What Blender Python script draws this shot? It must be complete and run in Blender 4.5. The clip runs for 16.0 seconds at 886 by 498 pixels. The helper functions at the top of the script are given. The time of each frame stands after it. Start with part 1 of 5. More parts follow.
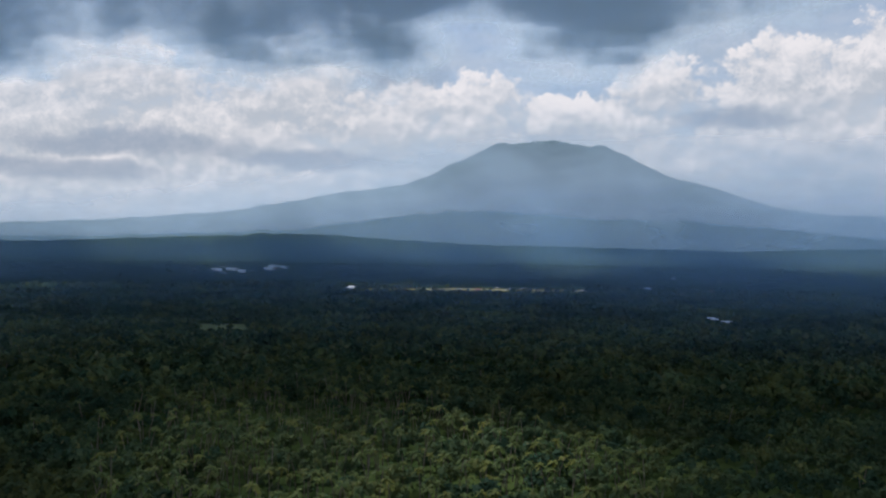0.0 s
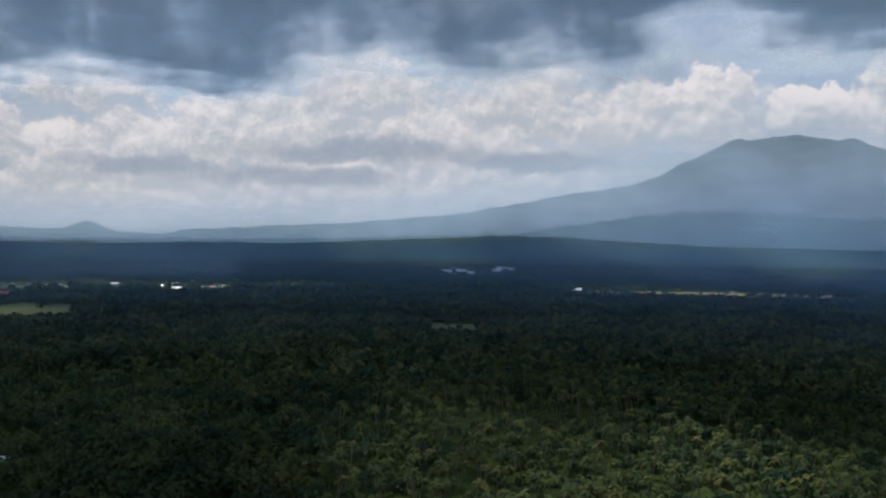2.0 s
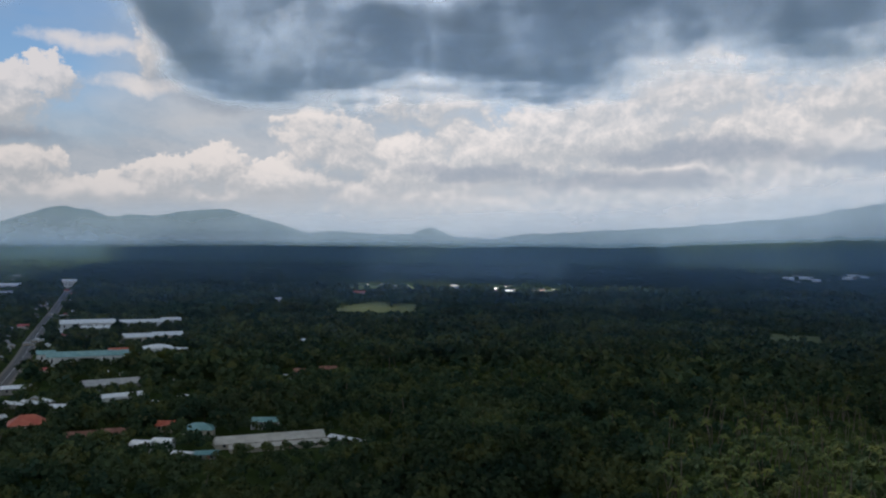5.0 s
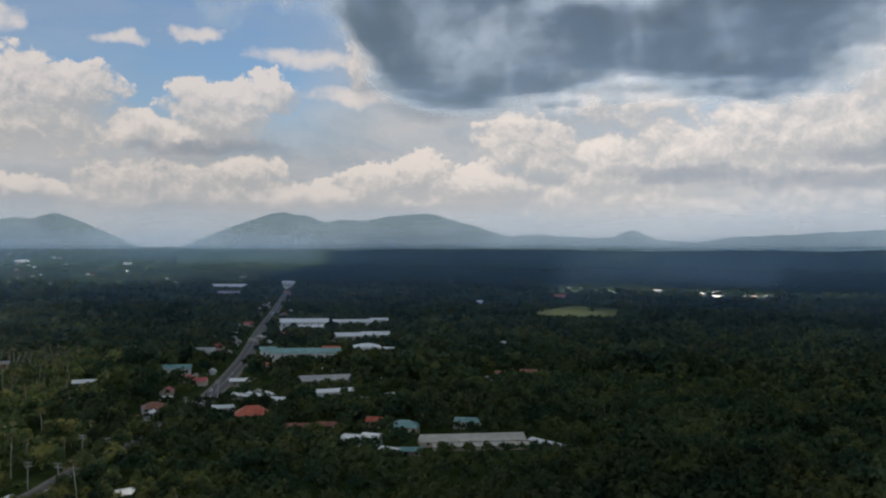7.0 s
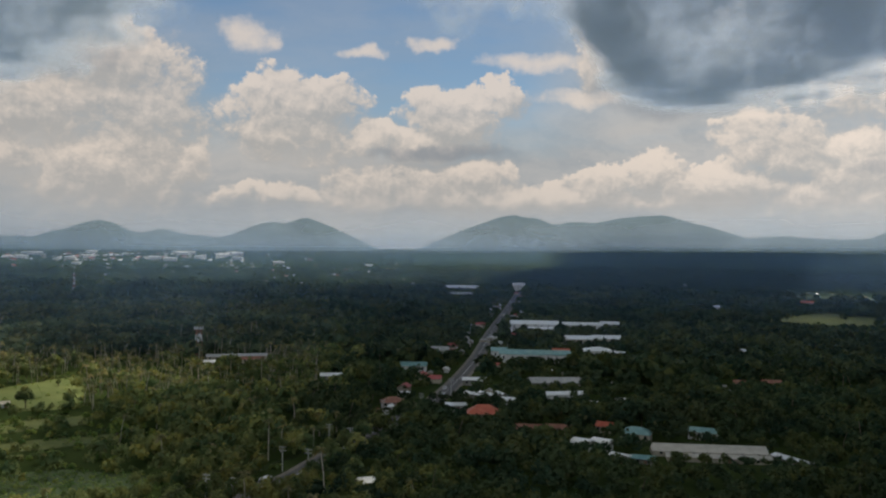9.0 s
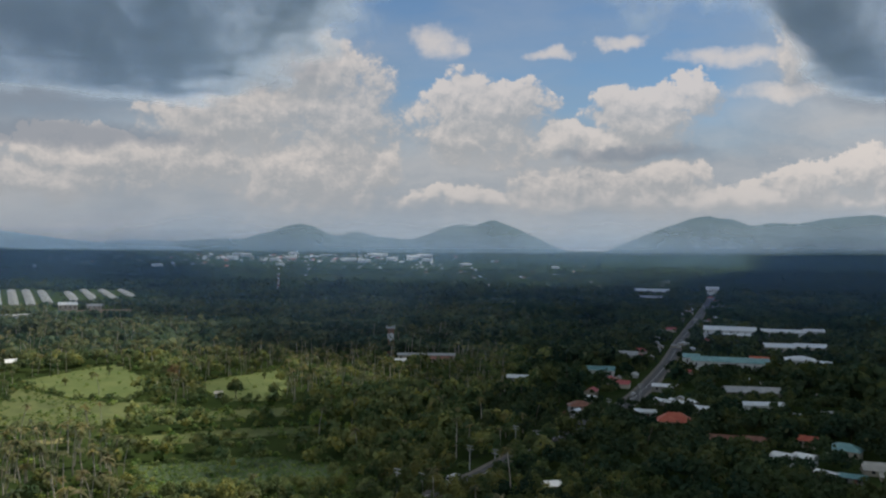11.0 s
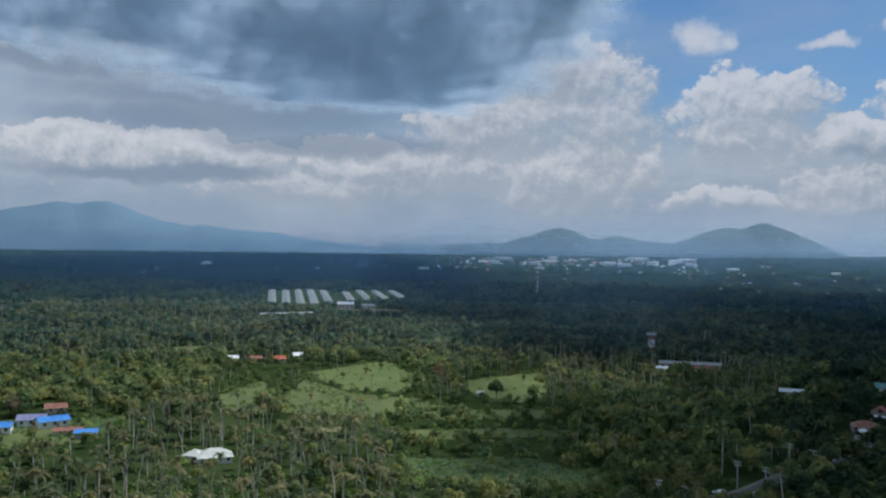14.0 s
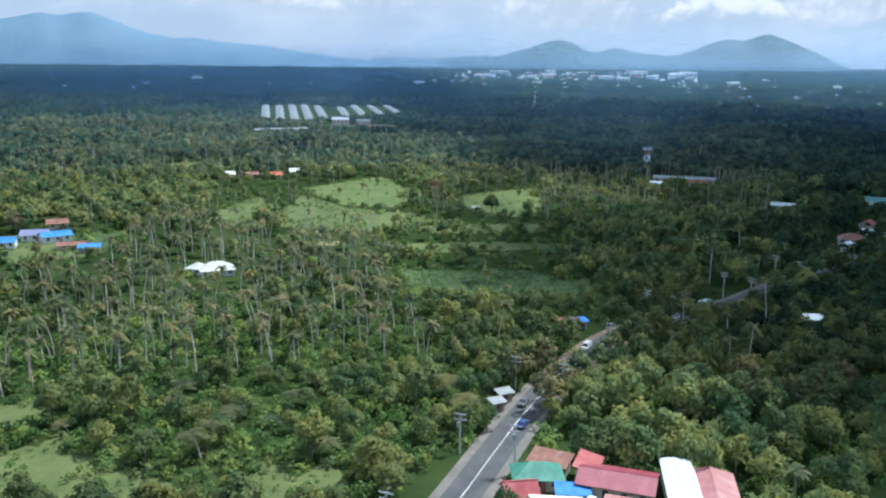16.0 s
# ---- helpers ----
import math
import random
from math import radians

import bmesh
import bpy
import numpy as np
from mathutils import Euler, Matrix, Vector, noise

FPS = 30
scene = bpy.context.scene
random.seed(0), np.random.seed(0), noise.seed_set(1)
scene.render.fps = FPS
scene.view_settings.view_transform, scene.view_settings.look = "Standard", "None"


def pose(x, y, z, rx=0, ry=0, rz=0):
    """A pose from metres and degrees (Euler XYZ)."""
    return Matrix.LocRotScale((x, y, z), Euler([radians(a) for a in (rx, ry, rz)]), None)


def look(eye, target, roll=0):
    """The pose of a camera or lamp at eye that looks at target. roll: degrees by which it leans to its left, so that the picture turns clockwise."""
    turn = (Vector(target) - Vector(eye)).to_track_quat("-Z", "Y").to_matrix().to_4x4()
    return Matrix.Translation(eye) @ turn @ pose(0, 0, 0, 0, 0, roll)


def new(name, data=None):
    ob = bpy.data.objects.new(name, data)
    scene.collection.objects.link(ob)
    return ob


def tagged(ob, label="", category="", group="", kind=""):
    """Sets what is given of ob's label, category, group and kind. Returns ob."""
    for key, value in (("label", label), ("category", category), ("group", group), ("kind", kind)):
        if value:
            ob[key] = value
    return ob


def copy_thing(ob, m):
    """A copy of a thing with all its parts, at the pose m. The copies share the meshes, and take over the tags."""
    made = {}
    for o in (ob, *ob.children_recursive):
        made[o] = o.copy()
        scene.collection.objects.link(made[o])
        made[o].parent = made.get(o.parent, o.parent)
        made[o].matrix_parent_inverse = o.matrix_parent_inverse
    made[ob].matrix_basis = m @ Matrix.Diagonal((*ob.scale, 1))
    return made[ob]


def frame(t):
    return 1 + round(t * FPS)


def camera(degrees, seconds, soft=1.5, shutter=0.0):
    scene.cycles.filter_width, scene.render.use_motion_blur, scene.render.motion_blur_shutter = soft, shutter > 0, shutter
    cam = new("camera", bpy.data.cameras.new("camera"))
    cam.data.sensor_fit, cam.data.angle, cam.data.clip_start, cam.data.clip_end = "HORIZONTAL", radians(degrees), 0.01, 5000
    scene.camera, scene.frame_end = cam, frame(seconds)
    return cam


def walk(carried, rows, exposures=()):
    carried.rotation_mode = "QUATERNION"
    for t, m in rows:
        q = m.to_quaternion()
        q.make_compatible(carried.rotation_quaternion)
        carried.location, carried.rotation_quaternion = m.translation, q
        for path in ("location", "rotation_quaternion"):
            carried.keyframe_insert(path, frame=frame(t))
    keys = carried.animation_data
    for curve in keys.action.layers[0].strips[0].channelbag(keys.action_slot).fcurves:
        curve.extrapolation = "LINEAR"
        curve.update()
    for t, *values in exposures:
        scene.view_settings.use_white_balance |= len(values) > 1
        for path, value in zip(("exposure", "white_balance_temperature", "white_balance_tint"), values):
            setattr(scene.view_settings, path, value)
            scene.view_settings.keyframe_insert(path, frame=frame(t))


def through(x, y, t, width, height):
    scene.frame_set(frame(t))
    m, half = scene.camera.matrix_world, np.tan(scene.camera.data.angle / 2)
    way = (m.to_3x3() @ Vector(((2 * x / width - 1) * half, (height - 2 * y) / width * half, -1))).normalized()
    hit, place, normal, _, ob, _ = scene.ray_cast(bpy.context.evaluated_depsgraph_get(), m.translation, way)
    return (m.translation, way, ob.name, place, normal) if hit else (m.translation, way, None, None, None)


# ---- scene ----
# Exposure in stops, white balance in kelvin and tint along the shot.
EXPOSURES = [(0.0, 0.02, 6150, 10), (1.5, -0.1, 6250, 10), (5.0, 0.0, 6550, 10), (7.5, -0.05, 7050, 10), (9.0, -0.1, 7400, 10), (11.5, -0.2, 6400, 8), (12.5, -0.2, 6050, 7), (13.5, -0.2, 5900, 6),
             (14.5, -0.15, 5500, 5), (15.0, 0.05, 5550, 4), (15.5, 0.3, 5450, 4), (16.0, 0.65, 5350, 4)]
# Bearings run counter-clockwise from +y in degrees; the drone hovers over the origin.
EYE = 80.0
cam = camera(54.5, 16.0, soft=2.2)
# seconds, heading, pitch, lean
ROWS = [
    (0, -7.14, -0.16, -0.75),
    (0.5, -3.84, -0.16, -0.84),
    (1, 0.00, -0.20, -0.78),
    (1.5, 4.08, -0.20, -0.74),
    (2, 7.89, -0.22, -0.75),
    (2.5, 11.41, -0.23, -0.79),
    (3, 15.11, -0.22, -0.78),
    (3.5, 19.01, -0.20, -0.79),
    (4, 22.35, -0.19, -0.83),
    (4.5, 25.85, -0.17, -0.83),
    (5, 29.50, -0.18, -0.82),
    (7.5, 46.21, -0.12, -0.74),
    (8, 49.93, -0.13, -0.74),
    (8.5, 54.07, -0.12, -0.78),
    (9, 58.01, -0.16, -0.77),
    (11.5, 73.29, -0.15, -0.81),
    (12, 76.40, -0.13, -0.82),
    (12.5, 79.68, -0.14, -0.79),
    (13, 82.72, -0.13, -0.83),
    (13.5, 85.75, -0.16, -0.81),
    (14, 87.50, -0.14, -0.82),
    (14.5, 87.29, -2.86, -0.80),
    (15, 87.09, -5.79, -0.76),
    (15.5, 87.03, -9.11, -0.75),
    (16, 87.06, -12.38, -0.72),
]
walk(cam, [(t, pose(0, 0, EYE, 0, 0, yaw) @ pose(0, 0, 0, 90 + pitch) @ pose(0, 0, 0, 0, 0, -lean))
           for t, yaw, pitch, lean in ROWS], EXPOSURES)

# ---- sky, sun ----
SUN_BEARING, SUN_HEIGHT = 30.0, 58.0


def bearing(az, dist, z=0.0):
    """A place by compass bearing and distance from the origin."""
    a = radians(az)
    return Vector((-math.sin(a) * dist, math.cos(a) * dist, z))


class Nodes:
    """Short hand for building a node tree."""

    def __init__(self, tree):
        self.tree = tree
        tree.nodes.clear()

    def add(self, kind):
        return self.tree.nodes.new(kind)

    def put(self, socket, value):
        if isinstance(value, bpy.types.NodeSocket):
            self.tree.links.new(value, socket)
        else:
            socket.default_value = value

    def math(self, op, a, b=0.0, c=0.0, clamp=False):
        node = self.add("ShaderNodeMath")
        node.operation, node.use_clamp = op, clamp
        for i, v in enumerate((a, b, c)):
            self.put(node.inputs[i], v)
        return node.outputs[0]

    def vec(self, op, a, b=(0, 0, 0), c=(0, 0, 0)):
        node = self.add("ShaderNodeVectorMath")
        node.operation = op
        for i, v in enumerate((a, b, c)):
            self.put(node.inputs[i], v)
        return node.outputs["Value" if op in ("DOT_PRODUCT", "LENGTH", "DISTANCE") else "Vector"]

    def noise(self, vector, scale, detail=4.0, rough=0.5, out="Fac", lac=2.0):
        node = self.add("ShaderNodeTexNoise")
        self.put(node.inputs["Vector"], vector)
        node.inputs["Scale"].default_value = scale
        node.inputs["Detail"].default_value = detail
        node.inputs["Roughness"].default_value = rough
        node.inputs["Lacunarity"].default_value = lac
        return node.outputs[out]

    def billow(self, vector, scale, detail=3.0, rough=0.55):
        """Rounded heads with creases between them, as on heaped cloud; about 0 to 1."""
        node = self.add("ShaderNodeTexVoronoi")
        node.voronoi_dimensions = "2D"
        node.normalize = True
        self.put(node.inputs["Vector"], vector)
        node.inputs["Scale"].default_value = scale
        node.inputs["Detail"].default_value = detail
        node.inputs["Roughness"].default_value = rough
        node.inputs["Lacunarity"].default_value = 2.2
        return self.math("SUBTRACT", 1.0, node.outputs["Distance"])

    def step(self, x, low, high, a=0.0, b=1.0):
        node = self.add("ShaderNodeMapRange")
        node.interpolation_type = "SMOOTHSTEP"
        for i, v in enumerate((x, low, high, a, b)):
            self.put(node.inputs[i], v)
        return node.outputs[0]

    def mix(self, fac, a, b, blend="MIX"):
        node = self.add("ShaderNodeMix")
        node.data_type, node.blend_type = "RGBA", blend
        self.put(node.inputs[0], fac)
        self.put(node.inputs[6], a if isinstance(a, bpy.types.NodeSocket) else (*a, 1))
        self.put(node.inputs[7], b if isinstance(b, bpy.types.NodeSocket) else (*b, 1))
        return node.outputs[2]

    def join(self, x, y, z=0.0):
        node = self.add("ShaderNodeCombineXYZ")
        for i, v in enumerate((x, y, z)):
            self.put(node.inputs[i], v)
        return node.outputs[0]


# Cumulus heaps: bearing, height over the horizon, half width, half height, all in degrees.
HEAPS_MOUNTAIN = [(-18, 8.4, 5.5, 1.7), (-21, 10.3, 3.6, 2.0), (-29, 9.6, 5.5, 3.2), (-34, 11, 4, 2.8), (-14.5, 8.2, 2.4, .9),
                  (-30, 6, 8, 3.6), (-37, 5, 5, 4), (-20, 5.5, 5, 2.5)]
HEAPS_MIDDLE = [(14, 10.0, 7.0, 3.0), (4, 10.2, 6.0, 3.2), (8, 7.0, 10, 3.2), (20, 7.4, 8, 3.6), (26, 6, 6, 3.2), (-3, 8.4, 5, 2.8), (-9, 8.8, 3.4, 2.6),
                (12, 4, 16, 2.4), (32, 5.4, 4.2, 2.6), (36.8, 6.6, 3.6, 2.4), (30, 3, 9, 1.8), (-2, 13.2, 4.0, 2.0), (31, 9.2, 3.4, 1.6)]
HEAPS_HILLS = [(47.5, 4.0, 2.8, 1.5), (44.5, 4.7, 1.8, 1.8), (40, 4, 4, 1.6), (50, 3.1, 4, .9), (57.0, 8.4, 3.6, 1.9), (54.3, 9.2, 1.7, 1.7),
               (60, 6.8, 5.0, 1.5), (62, 4.3, 4.2, 1.5), (57, 4.0, 3.8, 1.5), (68.5, 7.9, 4.6, 2.8), (66.5, 9.2, 3.4, 1.7),
               (47.3, 12.2, 2.2, 2.6), (55, 3, 18, 1.2)]
HEAPS_LEFT = [(79, 10.6, 3.6, 2.8), (77, 8, 3.4, 4.4), (82.5, 8.4, 4.6, 2.8), (79, 4.5, 5.0, 3.2), (87, 5.2, 5.2, 2.0),
              (74.6, 5.5, 1.5, 1.7), (86, 7.6, 3.6, 2.6), (92, 5.4, 6.0, 1.6), (96, 3.8, 8, 1.6), (102, 5.6, 6, 1.4), (110, 5.4, 7, 1.8),
              (92, 11.8, 2.8, 1.8), (103, 12.5, 7, 2.6), (112, 13, 5, 3)]

# Thin bright wisps, and grey layers seen edge on.
WISPS = [(52, 12.0, 3.8, .65), (59.2, 13.0, 1.5, .5), (63, 12.4, 1.4, .45), (71, 13.2, 2.0, 1.2), (49, 9.6, 3.0, .6), (40, 15, 3, .8)]
LAYERS = [(97, 8.6, 8, 1.6), (92, 10.6, 4, 1.3), (105, 8.0, 7, 1.2), (102, 9.6, 10, 1.1), (111, 11.2, 7, 1.0), (95, 6.7, 9, .8), (99, 14.2, 7, 1.2), (12, 6.2, 8, .9), (17, 4.4, 8, .7), (2, 5.6, 6, .7), (27, 5.0, 6, .6),
          (-4, 11.4, 3, .8), (42, 10.2, 6, 1.6), (38, 12.4, 6, 2.0), (58, 6.2, 5, .6), (106, 4.4, 8, .6), (5, 11.6, 3, .5), (86, 11.2, 7, 1.4), (-26, 8.2, 4, .8)]

world = bpy.data.worlds.new("sky")
scene.world = world
world.use_nodes = True


def heap_field(name, heaps, blur):
    """A node group: how deep a direction (bearing, height) lies inside the heaps; 1 in the middle, 0 at the edge."""
    tree = bpy.data.node_groups.new(name, "ShaderNodeTree")
    tree.interface.new_socket("At", in_out="INPUT", socket_type="NodeSocketVector")
    tree.interface.new_socket("Depth", in_out="OUTPUT", socket_type="NodeSocketFloat")
    n = Nodes(tree)
    at, best = n.add("NodeGroupInput").outputs[0], None
    for a, e, w, h in heaps:
        d = n.vec("MULTIPLY_ADD", at, (1 / w, 1 / h, 0), (-a / w, -e / h, 0))
        r = n.vec("DOT_PRODUCT", d, d)
        best = r if best is None else n.math("SMOOTH_MIN", best, r, blur)
    n.put(n.add("NodeGroupOutput").inputs[0], n.math("SUBTRACT", 1.0, best))
    return tree


def use_group(n, tree, at):
    node = n.add("ShaderNodeGroup")
    node.node_tree = tree
    n.put(node.inputs[0], at)
    return node.outputs[0]


def build_sky():
    n = Nodes(world.node_tree)
    way = n.add("ShaderNodeTexCoord").outputs["Generated"]
    xyz = n.add("ShaderNodeSeparateXYZ")
    n.put(xyz.inputs[0], way)
    x, y, z = xyz.outputs
    az = n.math("MULTIPLY", n.math("ARCTAN2", n.math("MULTIPLY", x, -1.0), y), 57.2958)
    el = n.math("MULTIPLY", n.math("ARCSINE", z), 57.2958)
    at = n.join(az, el)
    sky = n.add("ShaderNodeTexSky")
    sky.sky_type, sky.sun_disc, sky.sun_elevation, sky.sun_rotation = "NISHITA", False, radians(SUN_HEIGHT), radians(-SUN_BEARING)
    sky.altitude, sky.air_density, sky.dust_density, sky.ozone_density = 100, 1.0, 0.4, 3.0
    clear = n.vec("MULTIPLY", sky.outputs[0], SKY_GAIN)
    # puffed outlines: a coarse and a fine warp
    stretch = n.vec("MULTIPLY", at, (0.88, 1.0, 1.0))
    warp = n.vec("SUBTRACT", n.noise(stretch, 0.30, 6, 0.6, "Color"), (0.5, 0.5, 0.5))
    puffed = n.vec("MULTIPLY_ADD", warp, (5.5, 3.6, 0), at)
    curl = n.vec("MULTIPLY_ADD", warp, (1.6, 1.4, 0), stretch)
    field_of = heap_field("heaps", HEAPS_MOUNTAIN + HEAPS_MIDDLE + HEAPS_HILLS + HEAPS_LEFT, 0.25)

    def mass(at_heap, at_grain):
        """Depth inside the heaps, with fine vapour and round heads on it."""
        d = n.math("MULTIPLY_ADD", n.math("SUBTRACT", n.noise(at_grain, 0.34, 9, 0.62), 0.5), 1.9, use_group(n, field_of, at_heap))
        return n.math("MULTIPLY_ADD", n.math("SUBTRACT", n.billow(at_grain, 0.46, 3.0, 0.68), 0.6), 1.7, d)
    grain = n.noise(stretch, 0.42, 9, 0.63)
    d0 = mass(puffed, curl)
    d1 = mass(n.vec("ADD", puffed, (0.25, 0.7, 0)), n.vec("ADD", curl, (0.22, 0.6, 0)))
    lit = n.step(n.math("SUBTRACT", d0, d1), -0.45, 0.95)
    # thin veil that fills most of the sky, thinner in the blue gaps
    veil_noise = n.noise(n.vec("MULTIPLY", at, (0.05, 0.16, 1)), 1.0, 5, 0.55)
    low = n.step(el, 0.0, 11.0, 1.0, 0.0)
    gap = n.math("MULTIPLY", n.step(az, 44, 56), n.step(az, 71, 84, 1.0, 0.0))
    veil = n.math("ADD", n.step(veil_noise, 0.3, 0.6, 0.55, 0.92), n.math("MULTIPLY", low, 0.45))
    veil = n.math("SUBTRACT", veil, n.math("MULTIPLY", n.math("MULTIPLY", gap, n.step(el, 4, 11)), 0.68), clamp=True)
    streak = n.noise(n.vec("MULTIPLY_ADD", warp, (4.0, 2.0, 0), n.vec("MULTIPLY", at, (0.45, 1.0, 1))), 0.28, 6, 0.58)
    sheet = n.mix(n.step(streak, 0.32, 0.68), CLOUD_VEIL_GREY, CLOUD_VEIL)
    colour = n.mix(veil, clear, sheet)
    # heaps: crisp sunlit tops, undersides that melt into the haze
    body = n.mix(lit, CLOUD_SHADE, CLOUD_LIT)
    rim = n.math("MULTIPLY_ADD", lit, -1.1, 1.1)
    colour = n.mix(n.step(d0, -0.3, rim, 0.0, 0.82), colour, body)
    smear = n.vec("MULTIPLY_ADD", warp, (7.0, 2.4, 0), at)
    thin = n.math("MULTIPLY_ADD", n.math("SUBTRACT", grain, 0.5), 2.5, use_group(n, heap_field("wisps", WISPS, 0.2), smear))
    colour = n.mix(n.step(thin, -0.5, 1.2, 0.0, 0.75), colour, CLOUD_LIT)
    layer = n.math("MULTIPLY_ADD", n.math("SUBTRACT", streak, 0.5), 2.0, use_group(n, heap_field("layers", LAYERS, 0.4), smear))
    colour = n.mix(n.step(layer, -0.5, 1.0, 0.0, 0.75), colour, CLOUD_GREY)
    # low haze over the horizon
    colour = n.mix(n.step(el, -1.0, 6.5, 0.55, 0.0), colour, CLOUD_HAZE)
    # the sky glows more towards the sun
    colour = n.vec("MULTIPLY", colour, n.step(az, 22, 58, 1.1, 0.90))
    back = n.add("ShaderNodeBackground")
    n.put(back.inputs[0], colour)
    back.inputs[1].default_value = 1.0
    n.put(n.add("ShaderNodeOutputWorld").inputs[0], back.outputs[0])


SKY_GAIN = (0.072, 0.084, 0.092)
CLOUD_LIT, CLOUD_SHADE, CLOUD_VEIL, CLOUD_VEIL_GREY = (0.85, 0.78, 0.75), (0.46, 0.475, 0.505), (0.52, 0.545, 0.59), (0.36, 0.42, 0.50)
CLOUD_HAZE, CLOUD_GREY = (0.42, 0.46, 0.52), (0.27, 0.32, 0.40)
build_sky()

sun = new("sun", bpy.data.lights.new("sun", "SUN"))
sun.data.energy, sun.data.angle, sun.data.color = 3.8, radians(0.6), (1.0, 0.95, 0.86)
sun.matrix_world = look(bearing(SUN_BEARING, 1000 / math.tan(radians(SUN_HEIGHT)), 1000), (0, 0, 0))

# ---- materials ----
def material(name, build):
    m = bpy.data.materials.new(name)
    m.use_nodes = True
    n = Nodes(m.node_tree)
    shader = build(n)
    n.put(n.add("ShaderNodeOutputMaterial").inputs[0], shader)
    return m


def surface(n, colour, rough=0.8, metal=0.0, bump=None, strength=0.3, distance=0.05, spec=0.3):
    s = n.add("ShaderNodeBsdfPrincipled")
    n.put(s.inputs["Base Color"], colour if isinstance(colour, bpy.types.NodeSocket) else (*colour, 1))
    n.put(s.inputs["Roughness"], rough)
    s.inputs["Metallic"].default_value = metal
    s.inputs["Specular IOR Level"].default_value = spec
    if bump is not None:
        b = n.add("ShaderNodeBump")
        b.inputs["Strength"].default_value, b.inputs["Distance"].default_value = strength, distance
        n.put(b.inputs["Height"], bump)
        n.put(s.inputs["Normal"], b.outputs[0])
    return s.outputs[0]


def place(n):
    return n.add("ShaderNodeNewGeometry").outputs["Position"]


def leaf_material(name, dark, light, dry, dry_amount=0.12, patch=0.07, through=0.3, spec=0.1):
    """Foliage: tone by tree (coarse noise), by leaf (random per island), with some dry leaves; light passes through."""
    def build(n):
        p = place(n)
        each = n.add("ShaderNodeNewGeometry").outputs["Random Per Island"]
        tree = n.step(n.noise(p, patch, 3, 0.6), 0.32, 0.68)
        tone = n.math("ADD", n.math("MULTIPLY", tree, 0.6), n.math("MULTIPLY", each, 0.4))
        colour = n.mix(tone, dark, light)
        # some trees run to yellow, some stay deep green
        hue = n.noise(n.vec("ADD", p, (311, 57, 0)), patch * 1.3, 2, 0.5)
        colour = n.mix(n.step(hue, 0.52, 0.62, 0.0, 0.9), colour, n.mix(each, light, (1.35, 1.05, 0.7), "MULTIPLY"))
        colour = n.mix(n.step(hue, 0.36, 0.47, 0.8, 0.0), colour, n.mix(0.6, dark, (0.8, 1.0, 1.25), "MULTIPLY"))
        colour = n.mix(n.math("MULTIPLY", n.step(n.noise(p, patch * 0.6, 2, 0.5), 0.56, 0.72), dry_amount * 4), colour, dry)
        colour = n.mix(n.math("MULTIPLY", n.step(each, 1 - dry_amount, 1.0), 0.8), colour, dry)
        # stands of one kind, a few dozen metres wide
        stand = n.noise(n.vec("ADD", p, (90, 700, 0)), 0.009, 3, 0.6)
        colour = n.vec("MULTIPLY", colour, n.step(stand, 0.32, 0.68, 0.72, 1.18))
        a = surface(n, colour, 0.65, spec=spec)
        t = n.add("ShaderNodeBsdfTranslucent")
        n.put(t.inputs[0], n.mix(0.3, colour, (1.0, 1.1, 0.6), "MULTIPLY"))
        m = n.add("ShaderNodeMixShader")
        m.inputs[0].default_value = through
        n.put(m.inputs[1], a)
        n.put(m.inputs[2], t.outputs[0])
        return m.outputs[0]
    return material(name, build)


def mottled(name, a, b, scale, rough=0.85, fine=8.0, strength=0.4, distance=0.05, spec=0.25, metal=0.0):
    """Two tones in patches with a finer grain and relief."""
    def build(n):
        p = place(n)
        big, small = n.noise(p, scale, 4, 0.6), n.noise(p, scale * fine, 4, 0.6)
        tone = n.math("ADD", n.math("MULTIPLY", n.step(big, 0.3, 0.7), 0.65), n.math("MULTIPLY", small, 0.35))
        return surface(n, n.mix(tone, a, b), rough, metal, small, strength, distance, spec)
    return material(name, build)


def sheet_roof(name, a, b, rough=0.5, rust=(0.16, 0.07, 0.04), rusty=0.15, metal=0.0):
    """Painted corrugated sheet, faded in patches and rusty in streaks."""
    def build(n):
        p = n.add("ShaderNodeTexCoord").outputs["Object"]
        fade = n.noise(p, 0.35, 4, 0.6)
        streak = n.noise(n.vec("MULTIPLY", p, (2.2, 0.25, 0.25)), 1.0, 4, 0.6)
        colour = n.mix(n.step(fade, 0.3, 0.7), a, b)
        colour = n.mix(n.math("MULTIPLY", n.step(streak, 0.55, 0.75), rusty * 3, clamp=True), colour, rust)
        wave = n.add("ShaderNodeTexWave")
        n.put(wave.inputs["Vector"], p)
        wave.inputs["Scale"].default_value = 2.0
        return surface(n, colour, rough, metal, wave.outputs[1], 0.5, 0.04, 0.4)
    return material(name, build)


